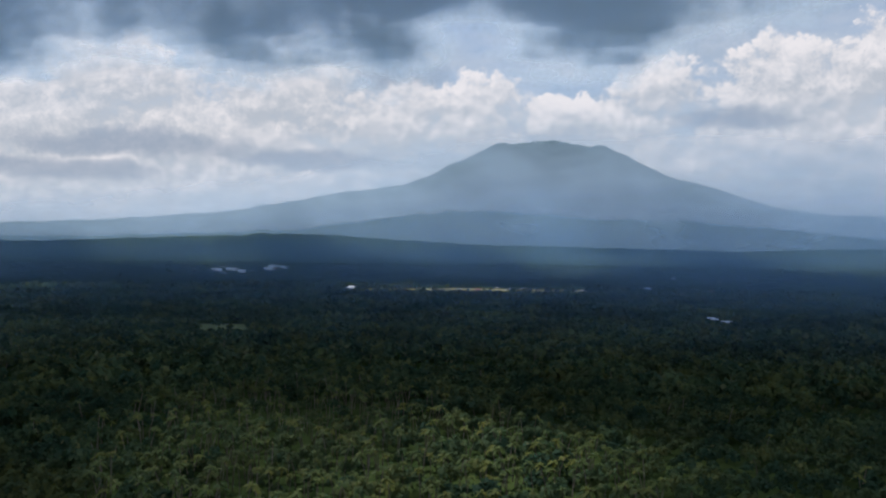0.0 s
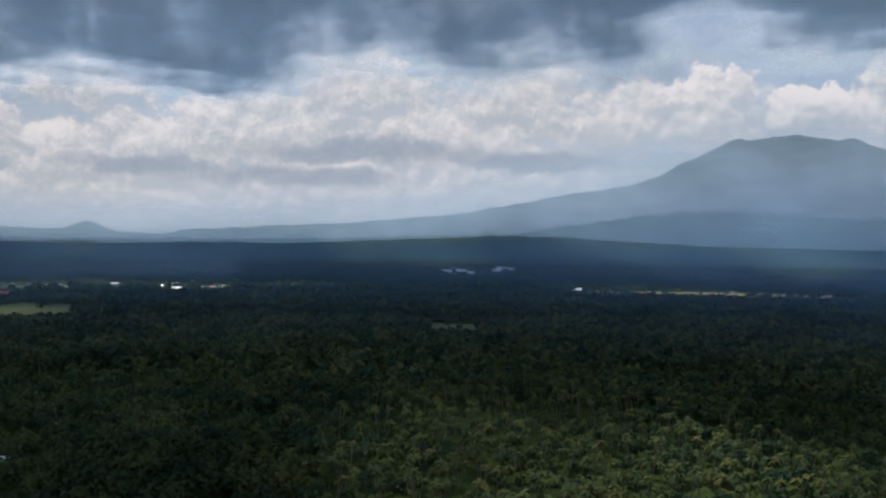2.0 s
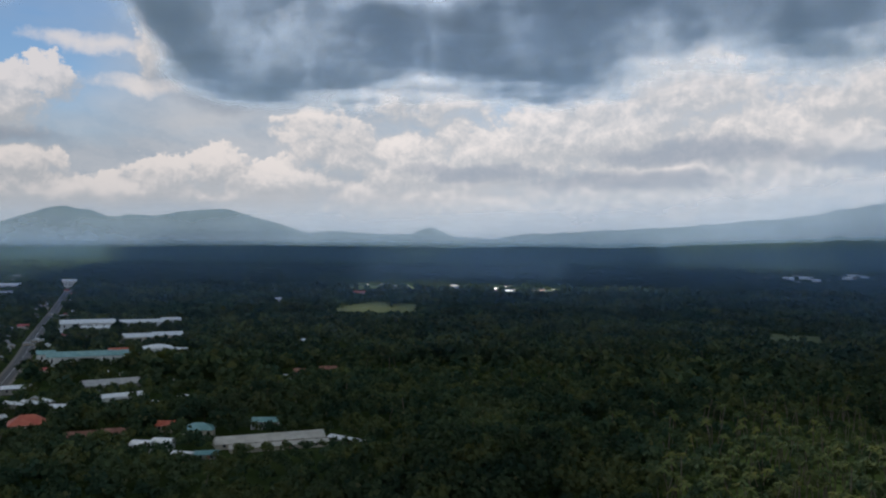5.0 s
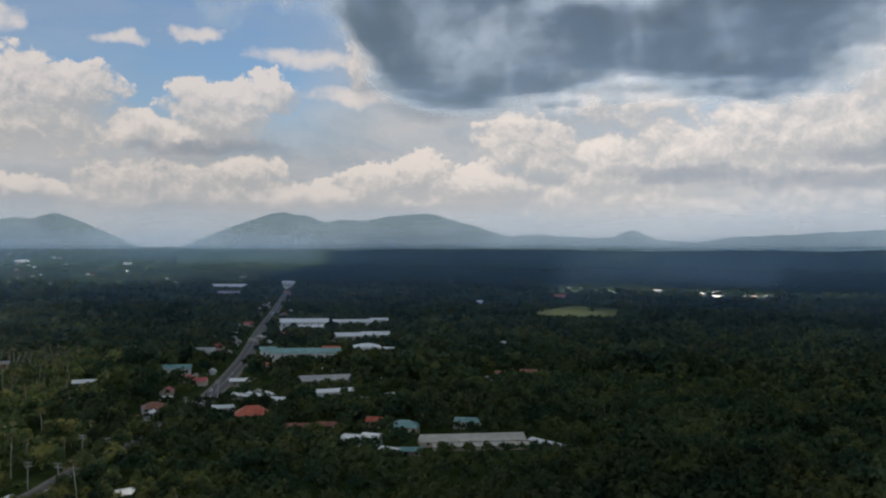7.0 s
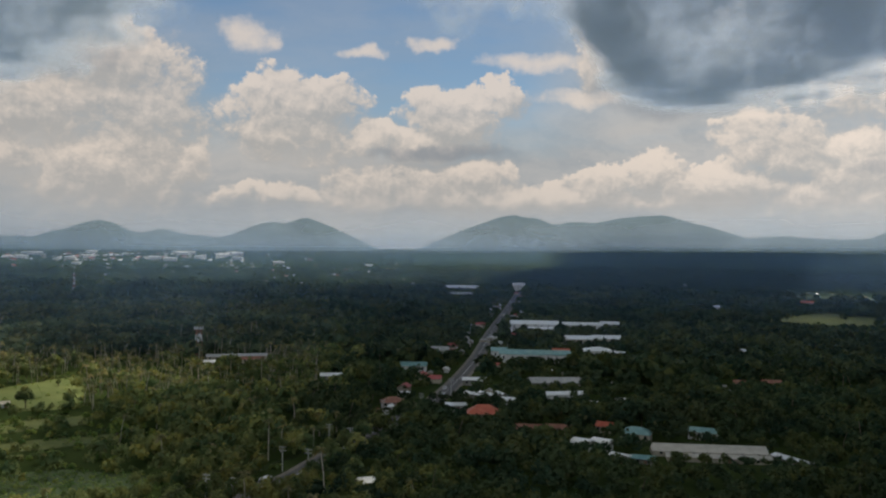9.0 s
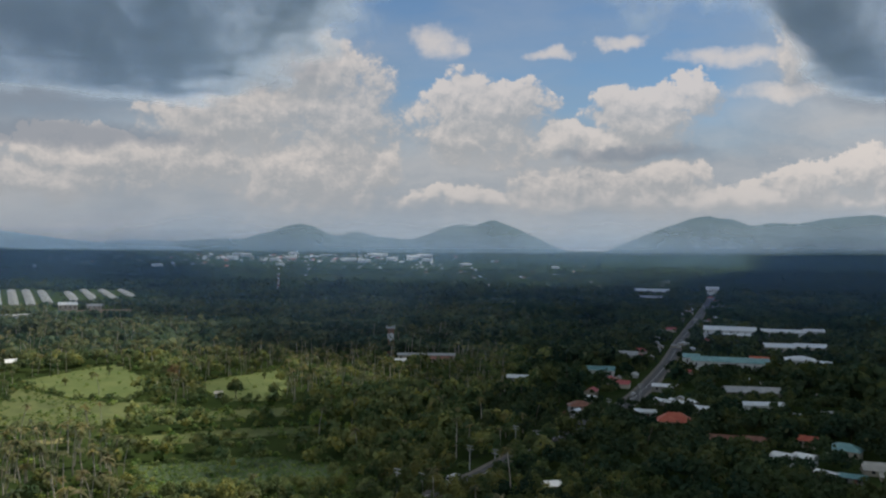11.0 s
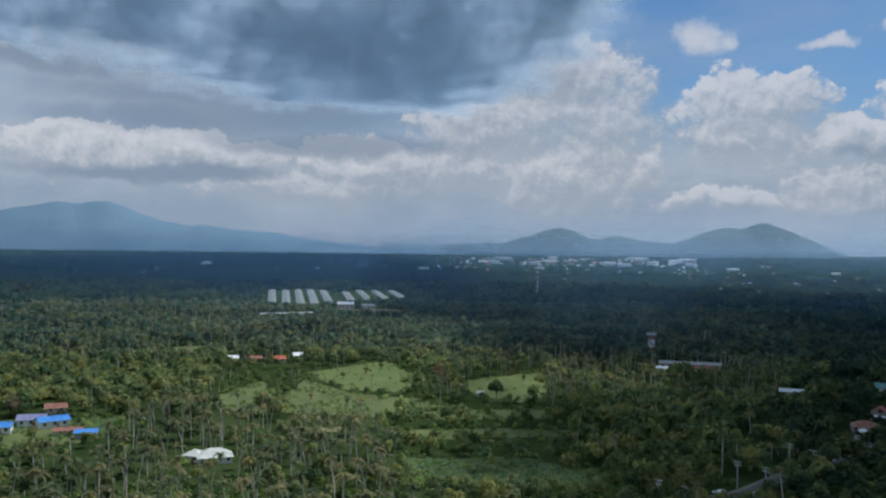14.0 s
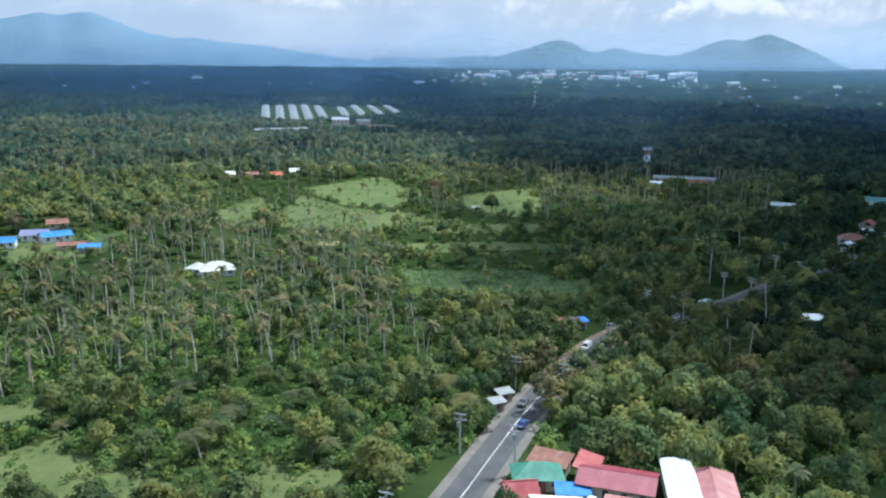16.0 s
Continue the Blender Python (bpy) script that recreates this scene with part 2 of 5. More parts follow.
LEAF_BROAD = leaf_material("leaves_broad", (0.066, 0.112, 0.044), (0.245, 0.280, 0.108), (0.29, 0.26, 0.12), 0.05, 0.07, 0.42)
LEAF_PALM = leaf_material("leaves_palm", (0.066, 0.088, 0.042), (0.210, 0.212, 0.098), (0.32, 0.25, 0.14), 0.12, 0.07, 0.4)
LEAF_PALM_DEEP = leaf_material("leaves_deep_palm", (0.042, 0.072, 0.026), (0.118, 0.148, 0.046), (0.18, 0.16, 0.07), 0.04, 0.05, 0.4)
LEAF_BUSH = leaf_material("leaves_bush", (0.085, 0.155, 0.040), (0.225, 0.310, 0.090), (0.27, 0.26, 0.11), 0.05, 0.12, 0.42)
LEAF_RUST = leaf_material("leaves_rust", (0.092, 0.100, 0.042), (0.205, 0.185, 0.082), (0.30, 0.20, 0.10), 0.14)
LEAF_FLOWER = leaf_material("leaves_flowering", (0.14, 0.112, 0.060), (0.28, 0.215, 0.125), (0.30, 0.22, 0.13), 0.12)
# Leaves of the cloud-shaded woods, part of that shade put into a darker colour.
LEAF_SHADED = leaf_material("leaves_shaded", (0.032, 0.062, 0.036), (0.094, 0.130, 0.060), (0.16, 0.16, 0.08), 0.04, 0.04, 0.42, 0.05)
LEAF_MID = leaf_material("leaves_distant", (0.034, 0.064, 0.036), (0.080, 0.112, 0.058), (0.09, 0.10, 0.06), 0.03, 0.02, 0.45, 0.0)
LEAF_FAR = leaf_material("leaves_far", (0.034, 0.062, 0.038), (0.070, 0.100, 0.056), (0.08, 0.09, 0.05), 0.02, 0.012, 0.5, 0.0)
# Grove leaves turned bluer and paler: aerial haze put into the leaf colour.
LEAF_HAZED = leaf_material("leaves_grove_hazed", (0.060, 0.100, 0.062), (0.150, 0.185, 0.105), (0.19, 0.18, 0.11), 0.04, 0.03, 0.42, 0.03)
BARK = mottled("bark", (0.10, 0.08, 0.06), (0.24, 0.20, 0.16), 0.6, 0.9)
PALM_BARK = mottled("palm_bark", (0.36, 0.32, 0.26), (0.58, 0.52, 0.44), 0.5, 0.9)
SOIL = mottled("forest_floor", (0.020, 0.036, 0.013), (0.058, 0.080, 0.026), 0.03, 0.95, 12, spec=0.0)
GRASS = mottled("grass", (0.085, 0.125, 0.032), (0.16, 0.185, 0.06), 0.05, 0.95, 30, 0.6, 0.15)
GRASS_ROUGH = mottled("rough_grass", (0.068, 0.095, 0.030), (0.160, 0.178, 0.060), 0.09, 0.95, 9, 0.7, 0.2)
CANE = mottled("crop", (0.055, 0.09, 0.04), (0.10, 0.135, 0.06), 0.12, 0.95, 20, 0.7, 0.2)
DRY_GRASS = mottled("dry_grass", (0.20, 0.19, 0.07), (0.30, 0.26, 0.12), 0.06, 0.95, 12)
ASPHALT = mottled("asphalt", (0.075, 0.073, 0.074), (0.125, 0.12, 0.117), 0.2, 0.8, 30, 0.3, 0.01)
CONCRETE = mottled("concrete", (0.14, 0.125, 0.105), (0.24, 0.21, 0.18), 0.25, 0.85, 20, 0.3, 0.01)
DIRT = mottled("dirt", (0.18, 0.12, 0.08), (0.30, 0.22, 0.15), 0.1, 0.95, 12)
PAINT_WHITE = mottled("road_paint", (0.6, 0.6, 0.58), (0.8, 0.8, 0.78), 1.5, 0.7)
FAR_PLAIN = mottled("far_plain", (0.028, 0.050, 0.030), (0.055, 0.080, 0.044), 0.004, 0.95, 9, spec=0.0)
# Hill and mountain woods with distance haze mixed into their base colours.
HILL_HAZED = mottled("hill_woods_hazed", (0.066, 0.110, 0.130), (0.105, 0.155, 0.170), 0.006, 0.95, 14, 0.5, 12, 0.0)
HILL_HAZE_BLUE = mottled("mountain_woods_hazed", (0.140, 0.210, 0.280), (0.180, 0.255, 0.325), 0.004, 0.95, 14, 0.5, 12, 0.0)


def cloud_stuff():
    """Vapour: scatters light, thins out to nothing at its rims."""
    def build(n):
        depth = n.add("ShaderNodeAttribute")
        depth.attribute_name = "depth"
        way = n.vec("NORMALIZE", n.vec("SUBTRACT", place(n), (0, 0, EYE)))
        lumps = n.noise(way, 9.0, 8, 0.6)
        heads = n.math("SUBTRACT", n.noise(n.vec("ADD", way, (4, 2, 7)), 20.0, 7, 0.65), 0.5)
        d = n.math("MULTIPLY_ADD", n.math("SUBTRACT", lumps, 0.5), 4.2, depth.outputs["Fac"])
        d = n.math("MULTIPLY_ADD", heads, 2.4, d)
        a = n.add("ShaderNodeBsdfDiffuse")
        n.put(a.inputs[0], (*VAPOUR, 1))
        b = n.add("ShaderNodeBsdfTranslucent")
        n.put(b.inputs[0], (*VAPOUR, 1))
        m = n.add("ShaderNodeMixShader")
        thick = n.math("MULTIPLY_ADD", n.math("SUBTRACT", n.noise(n.vec("MULTIPLY", way, (1, 1, 1.6)), 11.0, 8, 0.66), 0.5), 5.0, d)
        n.put(m.inputs[0], n.step(thick, -0.5, 3.0, 0.52, VAPOUR_THROUGH))
        n.put(m.inputs[1], a.outputs[0])
        n.put(m.inputs[2], b.outputs[0])
        o = n.add("ShaderNodeMixShader")
        n.put(o.inputs[0], n.step(d, -0.9, 1.9))
        n.put(o.inputs[1], n.add("ShaderNodeBsdfTransparent").outputs[0])
        n.put(o.inputs[2], m.outputs[0])
        return o.outputs[0]
    return material("vapour", build)


VAPOUR, VAPOUR_THROUGH = (0.69, 0.80, 0.94), 0.31
CLOUD = cloud_stuff()
WALL_WHITE = mottled("white_wall", (0.70, 0.70, 0.68), (0.82, 0.82, 0.80), 0.3, 0.85, 12, 0.2, 0.01)
WALL_CREAM = mottled("cream_wall", (0.48, 0.42, 0.33), (0.62, 0.56, 0.46), 0.3, 0.85, 12, 0.2, 0.01)
WALL_GREY = mottled("bare_block_wall", (0.25, 0.24, 0.22), (0.40, 0.38, 0.35), 0.3, 0.9, 12, 0.3, 0.01)
GLASS = mottled("dark_glazing", (0.02, 0.025, 0.03), (0.05, 0.055, 0.06), 0.5, 0.15, 4, 0.0, 0.01, 0.5)
ROOF_WHITE = sheet_roof("white_roof", (0.76, 0.77, 0.76), (0.86, 0.86, 0.84), 0.35, (0.5, 0.46, 0.4), 0.06, 0.3)
ROOF_CREAM = sheet_roof("cream_roof", (0.58, 0.57, 0.51), (0.68, 0.67, 0.60), 0.6, (0.4, 0.38, 0.32), 0.08)
ROOF_GREY = sheet_roof("grey_roof", (0.28, 0.29, 0.29), (0.42, 0.42, 0.40), 0.5, (0.25, 0.17, 0.12), 0.15)
ROOF_BEIGE = sheet_roof("beige_roof", (0.40, 0.37, 0.31), (0.52, 0.49, 0.42), 0.6, (0.3, 0.24, 0.18), 0.12)
ROOF_RED = sheet_roof("red_roof", (0.36, 0.055, 0.055), (0.50, 0.13, 0.12), 0.5, (0.45, 0.25, 0.22), 0.15)
ROOF_MAROON = sheet_roof("maroon_roof", (0.26, 0.045, 0.065), (0.36, 0.08, 0.10), 0.5, (0.42, 0.25, 0.24), 0.12)
ROOF_PINK = sheet_roof("faded_red_roof", (0.42, 0.16, 0.15), (0.52, 0.26, 0.24), 0.55, (0.5, 0.38, 0.34), 0.2)
ROOF_RUST = sheet_roof("rusty_roof", (0.22, 0.09, 0.06), (0.34, 0.16, 0.11), 0.7, (0.42, 0.34, 0.30), 0.2)
ROOF_GREEN = sheet_roof("green_roof", (0.06, 0.22, 0.15), (0.12, 0.32, 0.22), 0.5, (0.1, 0.16, 0.12), 0.1)
ROOF_TEAL = sheet_roof("teal_roof", (0.10, 0.25, 0.25), (0.20, 0.36, 0.35), 0.5, (0.2, 0.22, 0.2), 0.1)
ROOF_BLUE = sheet_roof("blue_roof", (0.05, 0.20, 0.58), (0.10, 0.30, 0.68), 0.45, (0.1, 0.2, 0.4), 0.06)
ROOF_PURPLE = sheet_roof("purple_grey_roof", (0.20, 0.20, 0.34), (0.28, 0.28, 0.42), 0.5)
ROOF_ORANGE = sheet_roof("orange_red_roof", (0.48, 0.09, 0.05), (0.58, 0.16, 0.09), 0.5, (0.3, 0.1, 0.07), 0.1)
STEEL = mottled("galvanised_steel", (0.35, 0.36, 0.37), (0.50, 0.51, 0.52), 1.0, 0.5, 8, 0.1, 0.01, 0.5, 0.3)
STEEL_RED = mottled("red_painted_steel", (0.36, 0.13, 0.10), (0.46, 0.20, 0.16), 1.0, 0.5)
STEEL_WHITE = mottled("white_painted_steel", (0.66, 0.66, 0.65), (0.8, 0.8, 0.78), 1.0, 0.5)
POLE = mottled("pole_concrete", (0.40, 0.39, 0.37), (0.55, 0.54, 0.51), 0.8, 0.8)
TARP = mottled("cream_tarpaulin", (0.66, 0.62, 0.52), (0.78, 0.74, 0.64), 0.6, 0.6)
RUBBER = mottled("tyre_rubber", (0.02, 0.02, 0.02), (0.04, 0.04, 0.04), 3.0, 0.9)
CAR_WHITE = mottled("white_car_paint", (0.7, 0.7, 0.7), (0.8, 0.8, 0.8), 0.5, 0.25, 4, 0.0)
CAR_BLUE = mottled("blue_car_paint", (0.05, 0.08, 0.2), (0.07, 0.1, 0.25), 0.5, 0.25, 4, 0.0)
CAR_GREY = mottled("grey_car_paint", (0.14, 0.14, 0.15), (0.2, 0.2, 0.21), 0.5, 0.25, 4, 0.0)

# ---- land ----
def mesh_object(name, verts, faces, mat, smooth=False):
    me = bpy.data.meshes.new(name)
    me.from_pydata([tuple(v) for v in verts], [], faces)
    me.update()
    if smooth:
        me.shade_smooth()
    me.materials.append(mat)
    return new(name, me)


def ease(x, a, b):
    u = min(max((x - a) / (b - a), 0.0), 1.0)
    return u * u * (3 - 2 * u)


def land(x, y):
    """Height of the land: flat near by, rising gently to the foot of the hills."""
    r, az = math.hypot(x, y), math.degrees(math.atan2(-x, y))
    if r < 1600:
        return 0.0
    foot = 80.0 - 40.0 * ease(az, 22, 80)
    if az > 170 or az < -80:
        foot = 60.0
    return foot * ease(r, 1600, 5200) * 1.25


def rings(name, mat, radii, start, stop, step, height, smooth=True):
    count = int(round((stop - start) / step)) + 1
    verts, faces = [], []
    for r in radii:
        for i in range(count):
            p = bearing(start + i * step, r)
            verts.append((p.x, p.y, height(start + i * step, r, p)))
    for j in range(len(radii) - 1):
        for i in range(count - 1):
            a = j * count + i
            faces.append((a, a + count, a + count + 1, a + 1))
    return mesh_object(name, verts, faces, mat, smooth)


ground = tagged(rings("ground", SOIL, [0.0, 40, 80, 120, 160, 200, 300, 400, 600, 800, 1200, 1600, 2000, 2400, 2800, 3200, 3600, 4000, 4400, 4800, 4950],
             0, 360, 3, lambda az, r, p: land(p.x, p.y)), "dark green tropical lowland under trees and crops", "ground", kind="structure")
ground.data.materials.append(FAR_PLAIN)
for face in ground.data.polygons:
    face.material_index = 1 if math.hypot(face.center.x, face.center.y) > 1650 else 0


def massif(name, label, mat, peaks, start, stop, near, far, foot=-0.6, crest=()):
    """A mountain or range: peaks of (bearing, height in degrees, fall to the left and right, roundness); crest: (bearing, height) along a slope."""
    def skyline(az):
        h = foot
        if crest:
            h = sum(np.interp(az + u, [q[0] for q in crest], [q[1] for q in crest]) for u in (-0.8, -0.4, 0, 0.4, 0.8)) / 5
        for a, e, left, right, round_top in peaks:
            u = az - a
            s = left if u > 0 else right
            h = max(h, e - s * (math.sqrt(u * u + round_top * round_top) - round_top))
        wobble = noise.fractal(Vector((az * 0.9, 7.7, 0)), 0.9, 2.0, 4) * 0.10 * min(max(h - foot, 0) / 1.5, 1)
        return h + wobble

    def height(az, r, p):
        u = (r - near) / (far - near)
        body = math.sin(math.pi * min(max(u, 0), 1) * 0.62) if u < 0.81 else math.sin(math.pi * 0.62 * 0.81)
        top = EYE + (near + (far - near) * 0.806) * math.tan(radians(skyline(az)))
        low = land(p.x, p.y) - 12
        fold = noise.fractal(Vector((az * 0.55, r * 0.004, 3.1)), 0.8, 2.0, 5) * 0.03 * max(top - low, 0) * math.sin(math.pi * min(max(u, 0), 1))
        return low + max(top - low, 0) * body / math.sin(math.pi * 0.5) + fold
    radii = [near + (far - near) * i / 12 for i in range(13)]
    return tagged(rings(name, mat, radii, start, stop, 0.4, height), label, "mountain", kind="structure")


massif("mountain_1", "broad haze-blue volcano with its top in cloud", HILL_HAZED,
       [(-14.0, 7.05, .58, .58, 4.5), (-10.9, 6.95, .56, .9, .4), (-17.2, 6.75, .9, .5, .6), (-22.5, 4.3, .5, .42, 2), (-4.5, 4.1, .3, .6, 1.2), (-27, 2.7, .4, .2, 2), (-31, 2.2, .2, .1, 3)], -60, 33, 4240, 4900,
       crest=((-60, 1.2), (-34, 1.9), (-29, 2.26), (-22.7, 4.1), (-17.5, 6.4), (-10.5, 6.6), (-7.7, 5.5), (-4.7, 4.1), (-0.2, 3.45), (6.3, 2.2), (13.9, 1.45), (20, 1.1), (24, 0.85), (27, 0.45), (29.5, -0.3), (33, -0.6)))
massif("mountain_2", "low wooded spur before the volcano, hazy blue", HILL_HAZED,
       [(-9, 2.4, .16, .08, 3), (-20, 1.9, .1, .1, 3), (2, .95, .05, .1, 2), (14, .4, .03, .03, 2)], -50, 30, 3500, 4150)
massif("mountain_6", "dark blue wooded foothills along the plain's edge", FAR_PLAIN,
       [(3, .72, .05, .05, 1.5), (-12, .12, .05, .02, 3), (22, .05, .03, .03, 3), (36, -.1, .02, .02, 3), (-34, .15, .05, .03, 3)], -60, 60, 2700, 3400)
massif("mountain_3", "hazy grey-green hills in a row", HILL_HAZED,
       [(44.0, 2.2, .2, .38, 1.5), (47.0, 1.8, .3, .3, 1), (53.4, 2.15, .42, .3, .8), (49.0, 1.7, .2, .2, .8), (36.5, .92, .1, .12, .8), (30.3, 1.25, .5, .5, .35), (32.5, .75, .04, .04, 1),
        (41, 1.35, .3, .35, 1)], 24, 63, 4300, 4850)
massif("mountain_4", "hazy grey-green twin hills", HILL_HAZED,
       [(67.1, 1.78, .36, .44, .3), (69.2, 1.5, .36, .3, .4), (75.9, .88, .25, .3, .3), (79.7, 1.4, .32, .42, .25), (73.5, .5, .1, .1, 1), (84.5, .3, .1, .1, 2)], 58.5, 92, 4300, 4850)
massif("mountain_5", "wide hazy blue mountain with a long flank", HILL_HAZE_BLUE,
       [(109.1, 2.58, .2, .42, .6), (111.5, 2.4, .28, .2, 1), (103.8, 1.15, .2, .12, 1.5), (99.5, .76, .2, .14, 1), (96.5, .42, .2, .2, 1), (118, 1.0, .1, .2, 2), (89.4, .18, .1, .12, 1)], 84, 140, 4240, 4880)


def haze_film(name, tint):
    """Mostly clear film standing in for hazy air; density sets the light it scatters."""
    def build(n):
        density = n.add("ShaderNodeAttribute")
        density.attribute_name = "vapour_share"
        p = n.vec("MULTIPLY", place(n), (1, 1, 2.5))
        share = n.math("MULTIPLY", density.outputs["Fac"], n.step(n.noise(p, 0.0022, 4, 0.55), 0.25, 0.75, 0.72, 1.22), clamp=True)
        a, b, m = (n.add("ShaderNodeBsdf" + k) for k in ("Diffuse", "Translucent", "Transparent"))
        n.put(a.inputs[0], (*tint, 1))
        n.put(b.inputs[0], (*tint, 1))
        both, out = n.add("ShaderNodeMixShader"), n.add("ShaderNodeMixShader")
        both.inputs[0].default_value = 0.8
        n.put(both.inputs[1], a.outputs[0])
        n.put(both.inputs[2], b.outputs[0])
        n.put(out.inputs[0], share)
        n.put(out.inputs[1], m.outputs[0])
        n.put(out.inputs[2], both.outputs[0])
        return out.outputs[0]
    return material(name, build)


# The blue of distance is put into the tint of these films.
NEAR_HAZE, FAR_HAZE = haze_film("near_haze", (0.30, 0.54, 0.95)), haze_film("far_haze", (0.59, 0.74, 0.93))


def haze_sheet(radius, share, rise):
    """Upright sheet round the plain standing in for haze, thin at foot, fading upward."""
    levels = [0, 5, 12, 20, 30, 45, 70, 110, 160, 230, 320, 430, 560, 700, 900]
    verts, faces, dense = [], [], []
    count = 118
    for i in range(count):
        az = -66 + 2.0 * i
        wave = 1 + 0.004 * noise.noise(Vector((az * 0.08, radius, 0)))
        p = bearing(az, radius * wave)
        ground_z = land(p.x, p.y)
        # Far sheets thin out where the mountain's own colour already holds haze.
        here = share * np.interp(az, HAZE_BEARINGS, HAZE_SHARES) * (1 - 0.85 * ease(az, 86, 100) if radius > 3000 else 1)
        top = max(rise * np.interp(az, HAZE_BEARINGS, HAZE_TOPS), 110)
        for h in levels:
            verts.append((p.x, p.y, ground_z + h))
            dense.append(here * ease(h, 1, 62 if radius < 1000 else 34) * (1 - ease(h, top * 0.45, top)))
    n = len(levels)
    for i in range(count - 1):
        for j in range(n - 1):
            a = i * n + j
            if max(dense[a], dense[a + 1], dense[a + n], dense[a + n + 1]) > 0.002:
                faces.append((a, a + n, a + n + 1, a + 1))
    ob = mesh_object("haze_sheet", verts, faces, FAR_HAZE if radius > 3000 else NEAR_HAZE, True)
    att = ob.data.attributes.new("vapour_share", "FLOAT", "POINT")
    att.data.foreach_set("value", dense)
    return tagged(ob, "see-through blue sheet standing in for haze over the plain", "haze", kind="stuff")


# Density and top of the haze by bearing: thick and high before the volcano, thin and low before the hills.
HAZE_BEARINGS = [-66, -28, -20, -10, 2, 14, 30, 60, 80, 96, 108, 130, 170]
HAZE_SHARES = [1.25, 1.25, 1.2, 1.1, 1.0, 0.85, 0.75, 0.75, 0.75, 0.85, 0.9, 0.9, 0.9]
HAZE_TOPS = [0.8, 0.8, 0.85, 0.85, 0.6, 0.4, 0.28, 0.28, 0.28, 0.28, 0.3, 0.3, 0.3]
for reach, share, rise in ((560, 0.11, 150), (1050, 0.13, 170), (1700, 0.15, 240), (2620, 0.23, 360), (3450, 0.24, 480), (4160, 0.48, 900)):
    haze_sheet(reach, share, rise)

DECK = 750.0
DRIFT = bearing(SUN_BEARING, DECK / math.tan(radians(SUN_HEIGHT)))      # from a place to the cloud between it and the sun
# Sunlit places under the openings of the deck: bearing, distance, half axes in x and y, force.
CLOUD_GAPS = [(104, 500, 400, 128, 3.2), (113, 930, 440, 330, 2.7), (95, 1380, 320, 130, 3.1), (81, 148, 98, 50, 3.1), (78, 530, 88, 40, 2.0),
              (3, 335, 110, 135, 1.5), (-22, 290, 130, 110, 1.5), (27, 1640, 420, 150, 2.5), (-9, 1610, 320, 110, 2.6), (34, 1090, 130, 90, 0.95),
              (77, 3750, 700, 400, 1.5), (150, 900, 1200, 900, 2.5), (41, 2300, 420, 420, 0.25)]
# The deck's far rim as seen on the sky: bearing and height over the horizon, falling or rising between.
RIM_BEARINGS = [-60, -34, -26, -20, -13, -9, -4, 4, 12, 17, 22, 26, 31, 38, 43, 47, 52, 71, 75.5, 80, 84, 89, 98, 106, 130]
RIM_HEIGHTS = [22, 18, 13.5, 11.8, 11.6, 14.2, 11.2, 11.3, 11.2, 10.4, 8.9, 9.6, 10.0, 8.7, 8.3, 9.8, 17.0, 19, 14.6, 12.0, 9.8, 8.4, 9.0, 10.6, 12.8]


def cloud_depth(x, y):
    """How deep the low cloud deck is over a place; 0 and less where it is open."""
    d = 1.9 - 0.6 * ease(math.degrees(math.atan2(-x, y)), 72, 95) + 0.5 * noise.fractal(Vector((x, y, 0)) * 0.0011 + Vector((3.3, 1.7, 0)), 0.9, 2.0, 5)
    gx, gy = x - DRIFT.x, y - DRIFT.y
    ragged = 1 + 0.35 * noise.fractal(Vector((x, y, 90)) * 0.004, 0.9, 2.0, 4)
    for a, r, wide, deep, force in CLOUD_GAPS:
        c = bearing(a, r)
        m = (((gx - c.x) / wide) ** 2 + ((gy - c.y) / deep) ** 2) * ragged
        d -= force * math.exp(-m ** 2)
    rim = np.interp(math.degrees(math.atan2(-x, y)), RIM_BEARINGS, RIM_HEIGHTS)
    far = (DECK - EYE) / math.tan(radians(rim)) * (1 + 0.10 * noise.fractal(Vector((x, y, 33)) * 0.0025, 0.8, 2.0, 5))
    return min(d, (far - math.hypot(x, y)) / 430.0, (4250 - math.hypot(x, y)) / 200.0)


def cloud_bank():
    step, depth = 45.0, {}
    for i in range(-100, 100):
        for j in range(-30, 105):
            x, y = i * step, j * step
            if x * x + y * y < 4700 ** 2:
                depth[i, j] = cloud_depth(x, y)
    index, verts, faces, deep = {}, [], [], []

    def corner(i, j, top):
        key = (i, j, top)
        if key not in index:
            d = max(depth[i, j], 0.0)
            x, y = i * step, j * step
            lump = noise.fractal(Vector((x, y, 50)) * 0.003, 0.8, 2.0, 4)
            z = DECK + (d * (30 + 20 * lump) + 6 if top else -d * 10 * (1 + lump) - 6)
            index[key] = len(verts)
            verts.append((x, y, z))
            deep.append(depth[i, j])
        return index[key]
    for i, j in depth:
        four = [(i, j), (i + 1, j), (i + 1, j + 1), (i, j + 1)]
        if all(q in depth for q in four) and max(depth[q] for q in four) > -1.9:
            faces.append([corner(*q, True) for q in four])
            faces.append([corner(*q, False) for q in reversed(four)])
    ob = mesh_object("cloud_bank", verts, faces, CLOUD, True)
    att = ob.data.attributes.new("depth", "FLOAT", "POINT")
    att.data.foreach_set("value", deep)
    return tagged(ob, "low dark-based rain cloud with ragged soft rims", "cloud", kind="stuff")


cloud_bank()


